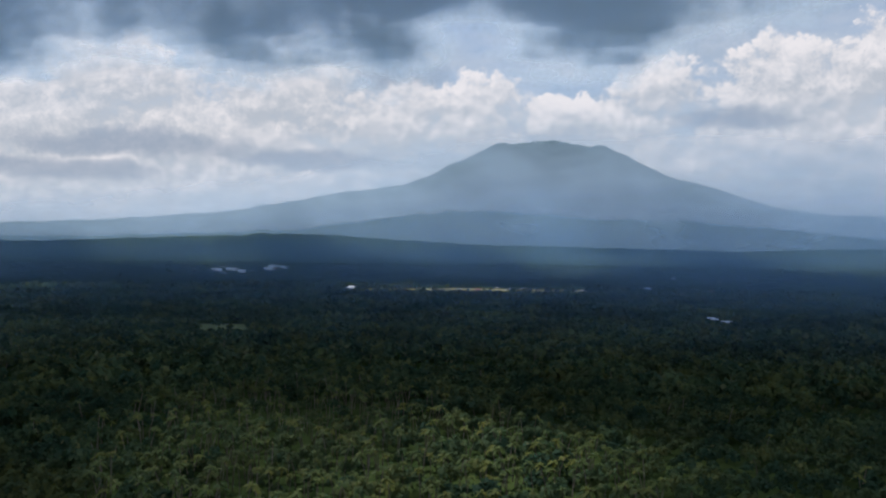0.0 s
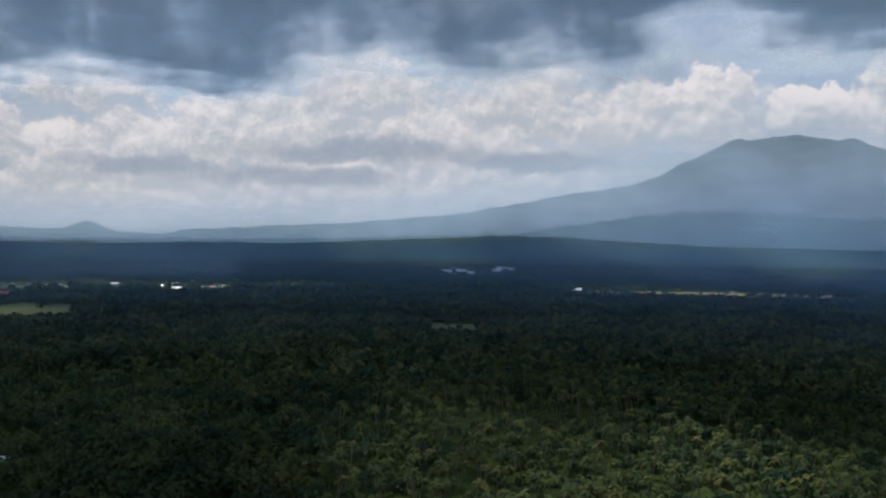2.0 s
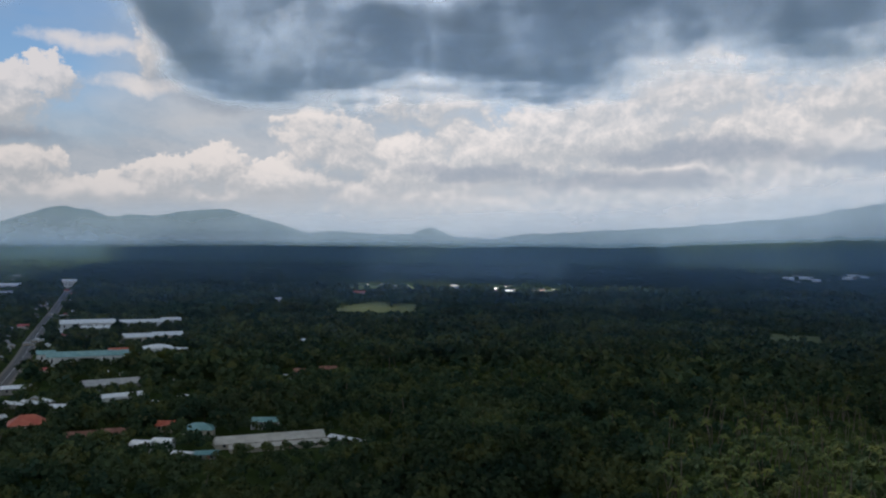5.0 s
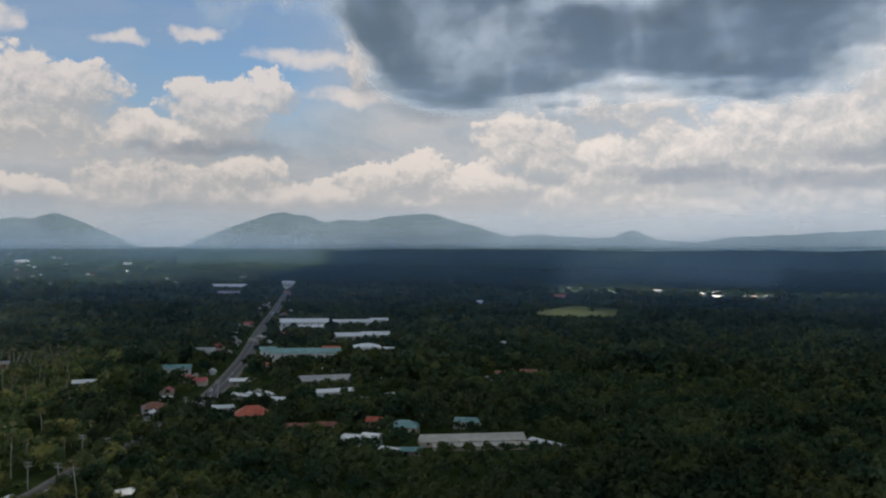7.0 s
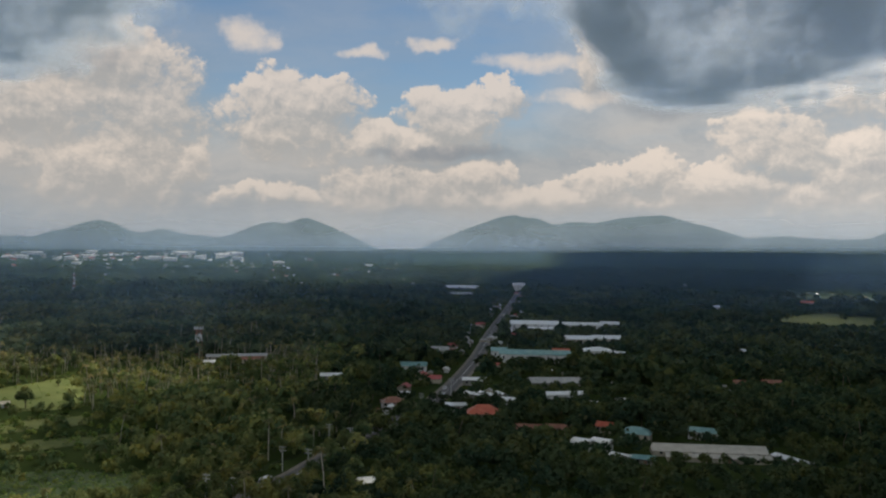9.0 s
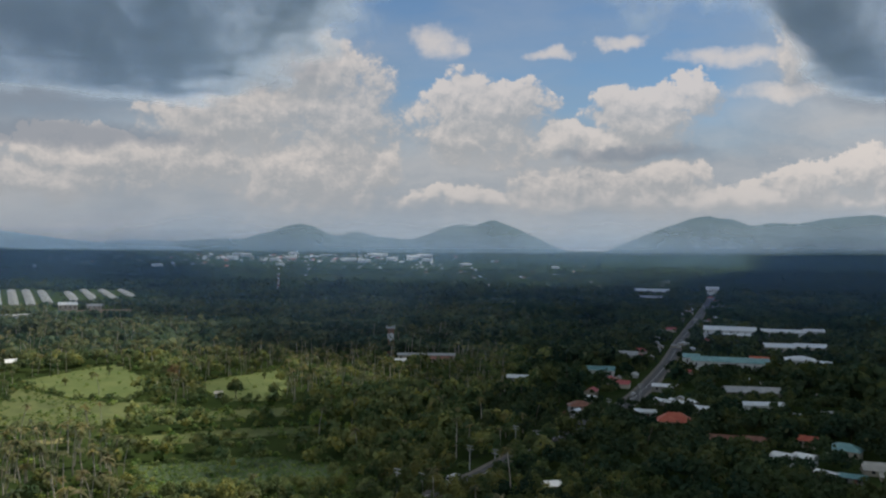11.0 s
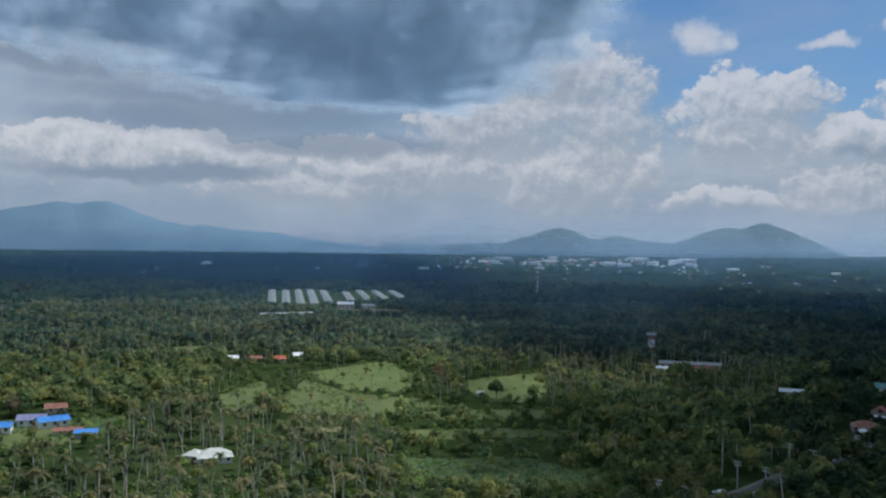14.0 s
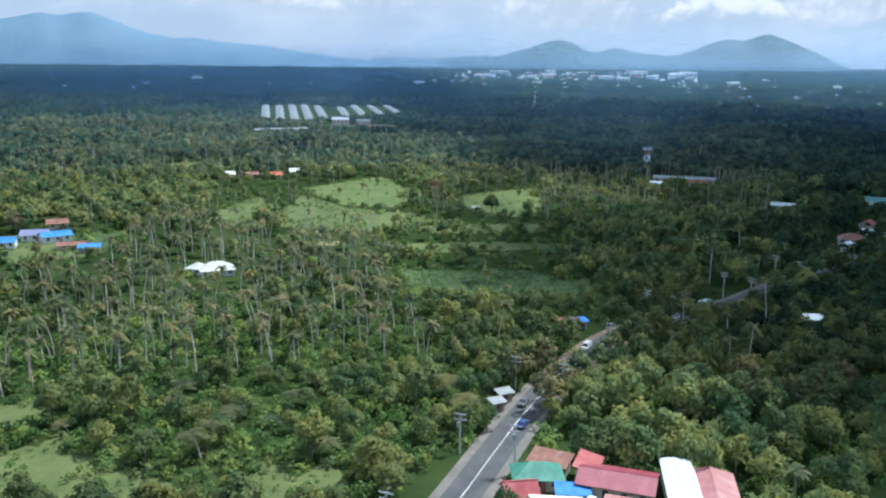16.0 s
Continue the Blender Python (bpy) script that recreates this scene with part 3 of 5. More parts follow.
def field(name, label, mat, corners, z=0.1, seed=1, grain=9.0):
    """A field with an uneven outline round the corners given as (bearing, distance)."""
    rng = random.Random(seed)
    pts = [bearing(a, d) for a, d in corners]
    edge = []
    for i, p in enumerate(pts):
        q = pts[(i + 1) % len(pts)]
        k = max(2, int((q - p).length / grain))
        for j in range(k):
            s = p.lerp(q, j / k)
            edge.append((s.x + rng.uniform(-1.5, 1.5), s.y + rng.uniform(-1.5, 1.5), z))
    FIELDS.append([(v[0], v[1]) for v in edge])
    FIELD_KIND.append(mat)
    bm = bmesh.new()
    top = bm.faces.new([bm.verts.new(v) for v in edge])
    if top.normal.z < 0:
        top.normal_flip()
    bm.normal_update()
    if top.normal.z < 0:
        top.normal_flip()
    skirt = bmesh.ops.extrude_face_region(bm, geom=[top])
    for v in skirt["geom"]:
        if isinstance(v, bmesh.types.BMVert):
            v.co.z -= 0.6 + 1.2 * (z > 0.5)
    me = bpy.data.meshes.new(name)
    bm.normal_update()
    bmesh.ops.triangulate(bm, faces=bm.faces[:])
    bm.to_mesh(me)
    bm.free()
    me.materials.append(mat)
    return tagged(new(name, me), label, "field", kind="structure")


FIELDS, FIELD_KIND = [], []
field("field_1", "mown light green pasture with scattered shrubs", GRASS, [(96.5, 545), (93, 580), (90.7, 605), (90.2, 560), (88.2, 520), (90, 470), (94, 480)])
field("field_2", "sunlit light green pasture with a lone tree", GRASS, [(85.7, 520), (80.8, 558), (80.3, 490), (80.9, 446), (84, 450), (86.5, 480)])
field("field_3", "rough green meadow between hedges", GRASS_ROUGH, [(99, 420), (96.5, 520), (93.5, 470), (89, 452), (87, 430), (92, 400)])
field("field_4", "even grey-green crop in one large block", CANE, [(90.4, 326), (81.3, 330), (75.6, 306), (79, 292), (84, 285), (88.5, 290)])
field("field_5", "cut green lawn by a farmyard", CANE, [(110.6, 400), (109.5, 425), (107.6, 420), (107.4, 385), (109, 375)])
field("field_6", "green yard round farm sheds", GRASS_ROUGH, [(117, 385), (117, 430), (111, 432), (110.4, 402), (109.3, 372), (113, 365)], 0.07)
field("field_7", "open grass clearing with low shrubs", GRASS_ROUGH, [(118, 165), (118, 186), (112.5, 190), (108.5, 172), (104, 150), (108, 146)])
field("field_8", "patch of dry yellow grass", DRY_GRASS, [(73.9, 292), (72.2, 300), (72.4, 308), (74.2, 303)])
field("field_9", "distant green meadow among dark trees", GRASS_ROUGH, [(37, 1010), (31, 1000), (31.2, 1180), (34, 1230), (37.2, 1090)])
field("field_10", "thin strip of dry grass by trees", DRY_GRASS, [(96, 372), (93.6, 372), (94, 380), (96, 382)])
field("field_11", "green meadow strip", GRASS_ROUGH, [(91, 352), (84, 362), (78.5, 372), (78.6, 384), (85, 380), (91, 372)])
field("field_12", "dim meadow between woods", GRASS_ROUGH, [(88.5, 396), (80, 408), (80.2, 428), (86, 424), (88.6, 415)])
field("field_13", "narrow pale field strip at the foot of the volcano", DRY_GRASS, [(-1, 1580), (-8, 1640), (-15, 1680), (-18.5, 1650), (-18.4, 1560), (-12, 1540), (-4, 1500)], 0.6)
field("field_14", "small dim meadow", GRASS_ROUGH, [(8.9, 800), (5.6, 800), (5.7, 880), (8.6, 890)])
field("field_15", "dim green fields beside a village", CANE, [(40, 1540), (36, 1520), (30.8, 1560), (31, 1720), (35, 1760), (40, 1720)], 0.7)
field("field_21", "dim green fields past a village", CANE, [(23, 1560), (17.5, 1590), (17, 1720), (20, 1760), (23.4, 1720)], 0.7)
field("field_16", "green pocket of grass", GRASS_ROUGH, [(117, 200), (113.6, 202), (113.4, 214), (117, 216)])
field("field_17", "light green meadow on the far side of palms", GRASS_ROUGH, [(103, 455), (99, 520), (97.5, 430), (101, 405)])


field("field_18", "open grass strip with low shrubs by the highway", GRASS_ROUGH, [(104, 152), (99, 163), (94.2, 161), (93, 149), (98, 142)])
field("field_19", "bare brown earth of a building site", DIRT, [(94.6, 1042), (90.2, 1046), (90.0, 1082), (92, 1092), (94.8, 1080)])
field("field_20", "dim meadow between woods", GRASS_ROUGH, [(105, 640), (101, 660), (101.2, 700), (105, 690)])


def band(name, label, mat, path, width, z, left=0.0, kind="structure"):
    """A strip of even width along a path of (x, y); left: its middle line's shift."""
    pts = [Vector((x, y, 0)) for x, y in path]
    verts, faces = [], []
    for i, p in enumerate(pts):
        d = (pts[min(i + 1, len(pts) - 1)] - pts[max(i - 1, 0)]).normalized()
        s = Vector((-d.y, d.x, 0))
        for o in (left + width / 2, left - width / 2):
            verts.append((p.x + s.x * o, p.y + s.y * o, z))
        for o in (left - width / 2, left + width / 2):
            verts.append((p.x + s.x * o, p.y + s.y * o, -0.3))
    n = len(pts)
    for i in range(n - 1):
        a, b = 4 * i, 4 * i + 4
        faces += [(a, a + 1, b + 1, b), (a + 1, a + 2, b + 2, b + 1), (a + 3, a, b, b + 3)]
    ob = mesh_object(name, verts, faces, mat)
    return tagged(ob, label, "road", kind=kind) if label else ob


def smooth_path(points, step=6.0):
    """A Catmull-Rom curve through the points."""
    out = []
    pts = [Vector(p).to_3d() for p in points]
    for i in range(len(pts) - 1):
        p0, p1, p2, p3 = pts[max(i - 1, 0)], pts[i], pts[i + 1], pts[min(i + 2, len(pts) - 1)]
        k = max(2, int((p2 - p1).length / step))
        for j in range(k):
            t = j / k
            q = 0.5 * (2 * p1 + (p2 - p0) * t + (2 * p0 - 5 * p1 + 4 * p2 - p3) * t * t + (3 * p1 - p0 - 3 * p2 + p3) * t ** 3)
            out.append((q.x, q.y))
    out.append((pts[-1].x, pts[-1].y))
    return out


HIGHWAY = smooth_path([(-96, -13), (-120, -1), (-147, 11.5), (-173, 23), (-190, 31), (-212, 43), (-246, 68), (-275, 110), (-296, 134), (-340, 185), (-392, 245),
                       (-508, 346), (-655, 463), (-860, 630), (-1070, 799), (-1300, 985)])
band("road", "grey asphalt country highway with a white centre line", ASPHALT, HIGHWAY, 7.2, 0.12)
band("road_shoulder_1", "pale concrete road shoulder", CONCRETE, HIGHWAY, 2.0, 0.09, 4.6)
band("road_shoulder_2", "pale concrete road shoulder", CONCRETE, HIGHWAY, 2.0, 0.09, -4.6)
band("road_line", "worn white centre line", PAINT_WHITE, HIGHWAY, 0.2, 0.126)
band("road_verge", "dusty bare earth beside the highway", DIRT, [q for q in HIGHWAY if -262 < q[0] < -200], 11.6, 0.10)

# ---- buildings ----
KEEP_CLEAR = []          # (x, y, radius) round buildings
KEEP_LOW = []            # (bearing, half angle, distance): open ground before buildings, where only low plants grow
KEEP_LOW += [(-9.5, 8.8, 1530), (30, 8, 1530), (34, 3.1, 1005), (7.2, 1.7, 800), (92.5, 2.5, 1045), (91.5, 2.6, 470), (82.5, 2.2, 452), (83, 7, 290)]


def part(name, bm, mat, parent, label=""):
    """One mesh under a thing or a part."""
    me = bpy.data.meshes.new(name)
    bmesh.ops.recalc_face_normals(bm, faces=bm.faces[:])
    bm.to_mesh(me)
    bm.free()
    me.materials.append(mat)
    ob = new(name, me)
    ob.parent = parent
    return tagged(ob, label) if label else ob


def thing(name, label, category, m, group=""):
    ob = new(name)
    ob.empty_display_size = 0.5
    ob.matrix_basis = m
    return tagged(ob, label, category, group)


def box(x0, x1, y0, y1, z0, z1, bm=None):
    bm = bm or bmesh.new()
    v = [bm.verts.new(p) for p in ((x0, y0, z0), (x1, y0, z0), (x1, y1, z0), (x0, y1, z0), (x0, y0, z1), (x1, y0, z1), (x1, y1, z1), (x0, y1, z1))]
    for f in ((3, 2, 1, 0), (4, 5, 6, 7), (0, 1, 5, 4), (1, 2, 6, 5), (2, 3, 7, 6), (3, 0, 4, 7)):
        bm.faces.new([v[i] for i in f])
    return bm


def slab(corners, thick):
    """A plate under the four (or three) corners."""
    bm = bmesh.new()
    top = [bm.verts.new(c) for c in corners]
    low = [bm.verts.new((c[0], c[1], c[2] - thick)) for c in corners]
    n = len(corners)
    bm.faces.new(top)
    bm.faces.new(low[::-1])
    for i in range(n):
        bm.faces.new((top[i], low[i], low[(i + 1) % n], top[(i + 1) % n]))
    return bm


def body(length, width, eave, ridge, gables):
    """Walls with gable ends as one closed block."""
    bm = bmesh.new()
    a, b = length / 2, width / 2
    prof = [(-b, 0), (b, 0), (b, eave)] + ([(0, ridge)] if gables else []) + [(-b, eave)]
    ends = [[bm.verts.new((x, y, z - 0.3 if z == 0 else z)) for y, z in prof] for x in (-a, a)]
    bm.faces.new(ends[0])
    bm.faces.new(ends[1][::-1])
    for i in range(len(prof)):
        j = (i + 1) % len(prof)
        bm.faces.new((ends[0][i], ends[1][i], ends[1][j], ends[0][j]))
    return bm


def house(name, label, at, turn, length, width, eave, rise, roof, wall, form="gable", windows=0, door=True, over=0.6, group="", category="house"):
    """A building at (bearing, distance); turn: degrees between its long side and the line across the view."""
    az, dist = at
    p = bearing(az, dist)
    p.z = land(p.x, p.y)
    top = thing(name, label, category, pose(p.x, p.y, p.z, 0, 0, az + turn), group)
    a, b = length / 2, width / 2
    ridge = eave + rise
    part("wall", body(length, width, eave - 0.02, ridge - 0.1 - rise * 0.05, form == "gable"), wall, top)
    x, y, t = a + over, b + over, 0.12
    drop = rise * over / b
    if form == "gable":
        part("roof_slope", slab([(-x, -y, eave - drop), (x, -y, eave - drop), (x, 0, ridge), (-x, 0, ridge)], t), roof, top)
        part("roof_slope", slab([(x, y, eave - drop), (-x, y, eave - drop), (-x, 0, ridge), (x, 0, ridge)], t), roof, top)
        part("ridge_cap", box(-x, x, -0.18, 0.18, ridge - 0.03, ridge + 0.05), roof, top)
    elif form == "hip":
        h = max(a - b, 0.3)
        part("roof_slope", slab([(-x, -y, eave - drop), (x, -y, eave - drop), (h, 0, ridge), (-h, 0, ridge)], t), roof, top)
        part("roof_slope", slab([(x, y, eave - drop), (-x, y, eave - drop), (-h, 0, ridge), (h, 0, ridge)], t), roof, top)
        part("roof_slope", slab([(x, -y, eave - drop), (x, y, eave - drop), (h, 0, ridge)], t), roof, top)
        part("roof_slope", slab([(-x, y, eave - drop), (-x, -y, eave - drop), (-h, 0, ridge)], t), roof, top)
    elif form == "arch":
        bm = bmesh.new()
        rows = []
        for k in range(9):
            q = math.pi * k / 8
            rows.append([bm.verts.new((s * x, -math.cos(q) * y, eave + math.sin(q) * rise - d)) for s in (-1, 1) for d in (0, t)])
        for r0, r1 in zip(rows, rows[1:]):
            for i, j in ((0, 2), (2, 3), (3, 1), (1, 0)):
                bm.faces.new((r0[i], r0[j], r1[j], r1[i]))
        part("roof_vault", bm, roof, top)
    else:
        part("roof_slope", slab([(-x, -y, eave), (x, -y, eave), (x, y, ridge), (-x, y, ridge)], t), roof, top)
    for k in range(windows):
        u = -a + length * (k + 0.5) / windows
        part("window", box(u - 0.55, u + 0.55, -b - 0.03, -b + 0.05, eave * 0.38, eave * 0.78), GLASS, top)
        if k % 2 == 0:
            part("window", box(u - 0.55, u + 0.55, b - 0.05, b + 0.03, eave * 0.38, eave * 0.78), GLASS, top)
    if door:
        part("door", box(-0.5 + a * 0.2, 0.5 + a * 0.2, -b - 0.04, -b + 0.05, 0, 2.05), ROOF_RUST, top)
    for k in range(max(1, int(length / width))):
        u = 0 if length < width * 1.5 else -a + length * (k + 0.5) / max(1, int(length / width))
        q = top.matrix_basis @ Vector((u, 0, 0))
        KEEP_CLEAR.append((q.x, q.y, width * 0.72 + 2.0))
    spread = abs(math.cos(radians(turn))) * a + abs(math.sin(radians(turn))) * b
    KEEP_LOW.append((az, math.degrees((spread + 1) / dist), dist))
    return top


# The compound at the highway's edge
house("bungalow", "small house with a green hipped sheet roof beside the highway", (80.1, 154), 8, 9, 6.2, 3.0, 1.9, ROOF_GREEN, WALL_CREAM, "hip", 3)
house("shack", "low shack under a rusty brown sheet roof", (79.2, 160), -18, 7.2, 4.4, 2.6, 0.9, ROOF_RUST, WALL_GREY, "lean", 1)
house("store", "roadside store with a bright red gabled roof", (81.3, 146), 14, 5.6, 4.2, 3.2, 1.6, ROOF_RED, WALL_CREAM, "gable", 2)
house("hall", "long hall with a maroon sheet roof", (74.4, 152.5), -6, 13.5, 8.5, 3.8, 1.3, ROOF_MAROON, WALL_CREAM, "gable", 4, category="building")
house("annex", "annex with a steep faded red roof", (76.5, 157), 80, 7.0, 3.6, 3.8, 1.0, ROOF_RED, WALL_CREAM, "lean", 1)
house("annex", "low annex with a faded pink-red roof", (73.6, 143.5), -4, 7.5, 4.0, 2.8, 0.6, ROOF_PINK, WALL_GREY, "lean", 1)
house("long_shed", "long shed under a bright white sheet roof", (70.0, 151), 99, 22, 5.0, 4.4, 0.25, ROOF_WHITE, WALL_WHITE, "gable", 5, category="shed")
house("long_shed", "shed under a faded pinkish red sheet roof", (67.8, 152), 99, 17, 7.5, 3.6, 1.0, ROOF_PINK, WALL_GREY, "gable", 3, category="shed")
house("lean_to", "lean-to under a bright blue sheet roof", (77.5, 147.8), 6, 5.6, 3.0, 2.8, 0.5, ROOF_BLUE, WALL_GREY, "lean", 0)
house("canopy", "round-topped cream canvas canopy over a yard", (78.7, 143.6), 4, 9.5, 2.2, 2.4, 1.0, TARP, WALL_CREAM, "arch", 0, False, 0.1, category="canopy")
house("canopy", "small round-topped cream canvas canopy", (76.2, 143.6), 80, 3.4, 2.2, 2.4, 0.9, TARP, WALL_CREAM, "arch", 0, False, 0.1, category="canopy")
house("kiosk", "small grey roadside stall with a sheet roof", (83.1, 189), 30, 2.8, 2.0, 2.5, 0.5, ROOF_GREY, WALL_GREY, "lean", 1)
house("kiosk", "grey roadside stall with a sheet roof", (82.6, 195), 30, 3.2, 2.0, 2.5, 0.5, ROOF_GREY, WALL_GREY, "lean", 1)
house("hut", "small hut with an orange-brown roof by the highway", (78.4, 256), 10, 5.4, 4.0, 2.6, 0.9, ROOF_RUST, WALL_WHITE, "gable", 1)
house("hut", "small hut with a blue sheet roof by the highway", (77.5, 257), 24, 2.8, 2.8, 2.6, 0.5, ROOF_BLUE, WALL_WHITE, "lean", 1)
house("hut", "small white-roofed hut among dark trees", (63.0, 284), 20, 5.5, 4.0, 2.8, 1.0, ROOF_WHITE, WALL_GREY, "gable", 1)

# Farms and houses among the palms
house("villa", "white house with a broad white hipped roof among palms", (102.2, 326), 6, 12.0, 8.0, 2.8, 2.4, ROOF_CREAM, WALL_WHITE, "hip", 4)
house("villa_wing", "white hip-roofed wing of a house among palms", (103.4, 329), -30, 6.5, 6.0, 2.8, 1.6, ROOF_CREAM, WALL_WHITE, "hip", 2)
house("farm_shed", "farm shed with a vivid blue sheet roof", (111.8, 408), 14, 12.0, 8.0, 3.2, 1.4, ROOF_BLUE, WALL_WHITE, "gable", 3, category="shed")
house("farm_house", "farm house with a purple-grey roof", (112.9, 414), -8, 11.0, 7.5, 3.2, 1.6, ROOF_PURPLE, WALL_WHITE, "gable", 3)
house("farm_shed", "farm shed with a vivid blue roof beside a tree", (114.7, 402), -10, 10.0, 7.0, 3.2, 1.4, ROOF_BLUE, WALL_WHITE, "gable", 3, category="shed")
house("farm_shed", "open shed with a small pale blue roof", (109.9, 379), -6, 8.0, 4.0, 2.6, 0.8, ROOF_BLUE, WALL_GREY, "lean", 1, category="shed")
house("farm_shed", "low brown-roofed shed by a lawn", (110.9, 388), -8, 11.0, 5.0, 2.4, 0.9, ROOF_RUST, WALL_CREAM, "gable", 2, category="shed")
house("farm_house", "small house with a red-brown roof", (111.6, 440), 0, 9, 6, 3, 1.6, ROOF_RUST, WALL_CREAM, "gable", 2)
for az, d, roof in ((99.7, 596, ROOF_RUST), (98.2, 594, ROOF_ORANGE), (101.2, 600, ROOF_WHITE), (96.9, 612, ROOF_WHITE)):
    house("cottage", "cottage at the far edge of a pasture", (az, d), 8, 8, 6, 3, 1.6, roof, WALL_CREAM, "gable", 2, group="cottages by the pasture")
house("cottage", "small pale cottage by a lone tree", (84.9, 462), 0, 3.4, 2.8, 2.4, 0.8, ROOF_BEIGE, WALL_WHITE, "gable", 1)
house("cottage", "small pale cottage among bushes", (88.6, 500), 20, 3.6, 3, 2.4, 0.8, ROOF_BEIGE, WALL_WHITE, "gable", 1)

# Round the mast
house("compound_block", "long pale building beside the radio mast", (71.4, 606), 2, 40, 9, 3.8, 1.0, ROOF_GREY, WALL_CREAM, "gable", 9, category="building")
house("compound_block", "low building with a brick red roof", (70.4, 594), 2, 14, 7, 3.0, 1.2, ROOF_RUST, WALL_CREAM, "gable", 4, category="building")
house("compound_block", "small pale block below the radio mast", (73.0, 580), 0, 9, 6, 3.2, 1.0, ROOF_WHITE, WALL_WHITE, "gable", 2, category="building")
house("hut", "white-roofed house among dark trees", (65.3, 515), -4, 12, 7, 3.0, 1.2, ROOF_WHITE, WALL_GREY, "gable", 3)

# The village along the highway
house("house_red", "large house with a bright orange-red hipped roof", (55.15, 398), 2, 14.5, 9, 4.2, 3.2, ROOF_ORANGE, WALL_CREAM, "hip", 4)
house("row_house", "long low row with brick red roof", (52.25, 371), -2, 12, 6, 3.0, 1.4, ROOF_RUST, WALL_CREAM, "gable", 6)
house("house_red", "house with a red gabled roof", (47.25, 382), -18, 7.5, 5, 3.2, 1.4, ROOF_ORANGE, WALL_CREAM, "gable", 2)
house("school_block", "block with a teal sheet roof", (45.2, 368), -10, 12, 8, 4.0, 2.0, ROOF_TEAL, WALL_CREAM, "hip", 4, category="building")
house("school_block", "block with a grey-green sheet roof", (41.0, 381), -6, 12, 6, 3.6, 1.2, ROOF_TEAL, WALL_WHITE, "gable", 4, category="building")
house("poultry_house", "very long low building under a pale concrete-grey roof", (40.75, 351), 12, 43, 9.0, 2.4, 1.8, ROOF_BEIGE, WALL_CREAM, "gable", 7, category="building")
house("poultry_house", "second long low building with a pale roof", (40.1, 342), 12, 38, 5.0, 2.0, 0.8, ROOF_BEIGE, WALL_CREAM, "gable", 4, category="building")
house("white_shed", "narrow shed with a bright white roof at a yard's end", (35.6, 346), -42, 18, 3.6, 2.6, 0.6, ROOF_WHITE, WALL_GREY, "gable", 3, category="shed")
for az, d in ((48.6, 347), (47.35, 349)):
    house("white_shed", "shed with a vaulted white roof", (az, d), -24, 7, 5.5, 2.8, 1.6, ROOF_WHITE, WALL_WHITE, "arch", 1, group="vaulted sheds", category="shed")
house("white_shed", "shed with a white roof beside trees", (46.1, 330), -30, 7.5, 4, 2.6, 0.7, ROOF_WHITE, WALL_GREY, "gable", 1, category="shed")
house("school_block", "low block with a green roof among trees", (44.7, 329), -4, 8, 4, 2.6, 0.8, ROOF_TEAL, WALL_GREY, "gable", 2, category="building")
for k in range(5):
    house("market_stall", "white-roofed market stall in a row by the highway", (54.05 + 0.52 * k, 455 - 5 * (k % 2)), -62 + 5 * (k % 3), 8.5, 2.6, 3.0, 0.7, ROOF_WHITE, WALL_GREY, "gable", 0, True, 0.3, "market stalls", "stall")
house("shop", "long white-fronted shop on the highway", (57.0, 419), 4, 9.5, 4.5, 3.2, 0.6, ROOF_WHITE, WALL_WHITE, "lean", 4)
house("shop", "shop with a white roof on the highway", (53.4, 437), -20, 8, 5, 3.2, 1.0, ROOF_WHITE, WALL_WHITE, "gable", 3)
house("shop", "low shop with a pale grey sheet roof", (56.0, 500), 0, 10, 7, 3.4, 1.0, ROOF_WHITE, WALL_GREY, "gable", 2)
house("white_shed", "small white shed in a dark yard", (51.2, 506), -30, 6, 4, 3.0, 0.8, ROOF_WHITE, WALL_WHITE, "gable", 1, category="shed")
house("row_house", "second low row with a faded red roof", (50.2, 374), -2, 10, 5, 3.0, 1.2, ROOF_RUST, WALL_CREAM, "gable", 4)
house("barn", "grey-roofed barn in a yard", (50.5, 500), 12, 29, 13, 3.6, 2.0, ROOF_GREY, WALL_GREY, "gable", 4, category="barn")
house("house_red", "house with a brown roof under trees", (61.2, 428), 0, 11, 8, 3.2, 2.0, ROOF_RUST, WALL_GREY, "hip", 3)
house("shop", "shop with a teal roof beside the highway", (59.9, 553), -4, 17, 9, 4.0, 1.8, ROOF_TEAL, WALL_WHITE, "gable", 4)
house("shop", "shop with a pale roof beside the highway", (58.2, 640), 0, 14, 9, 4.0, 1.8, ROOF_GREY, WALL_WHITE, "gable", 3)
house("warehouse", "warehouse with a teal roof and white walls", (51.85, 608), 2, 49, 16, 6.0, 2.4, ROOF_TEAL, WALL_WHITE, "gable", 8, category="warehouse")
house("warehouse", "short wing with a pale teal roof beside the warehouse", (54.2, 622), 2, 11, 12, 6.0, 2.0, ROOF_TEAL, WALL_WHITE, "gable", 2, category="warehouse")
house("house_red", "red-roofed lean-to behind the warehouse", (50.1, 628), 2, 12, 6, 6.0, 1.5, ROOF_ORANGE, WALL_CREAM, "gable", 2)
house("warehouse", "warehouse wing with a white roof", (47.75, 640), 6, 19, 15, 6.0, 2.2, ROOF_WHITE, WALL_WHITE, "hip", 3, category="warehouse")
house("shed", "small white shed at a yard's end", (46.4, 648), -14, 9, 6, 3.5, 1.0, ROOF_WHITE, WALL_GREY, "gable", 1)
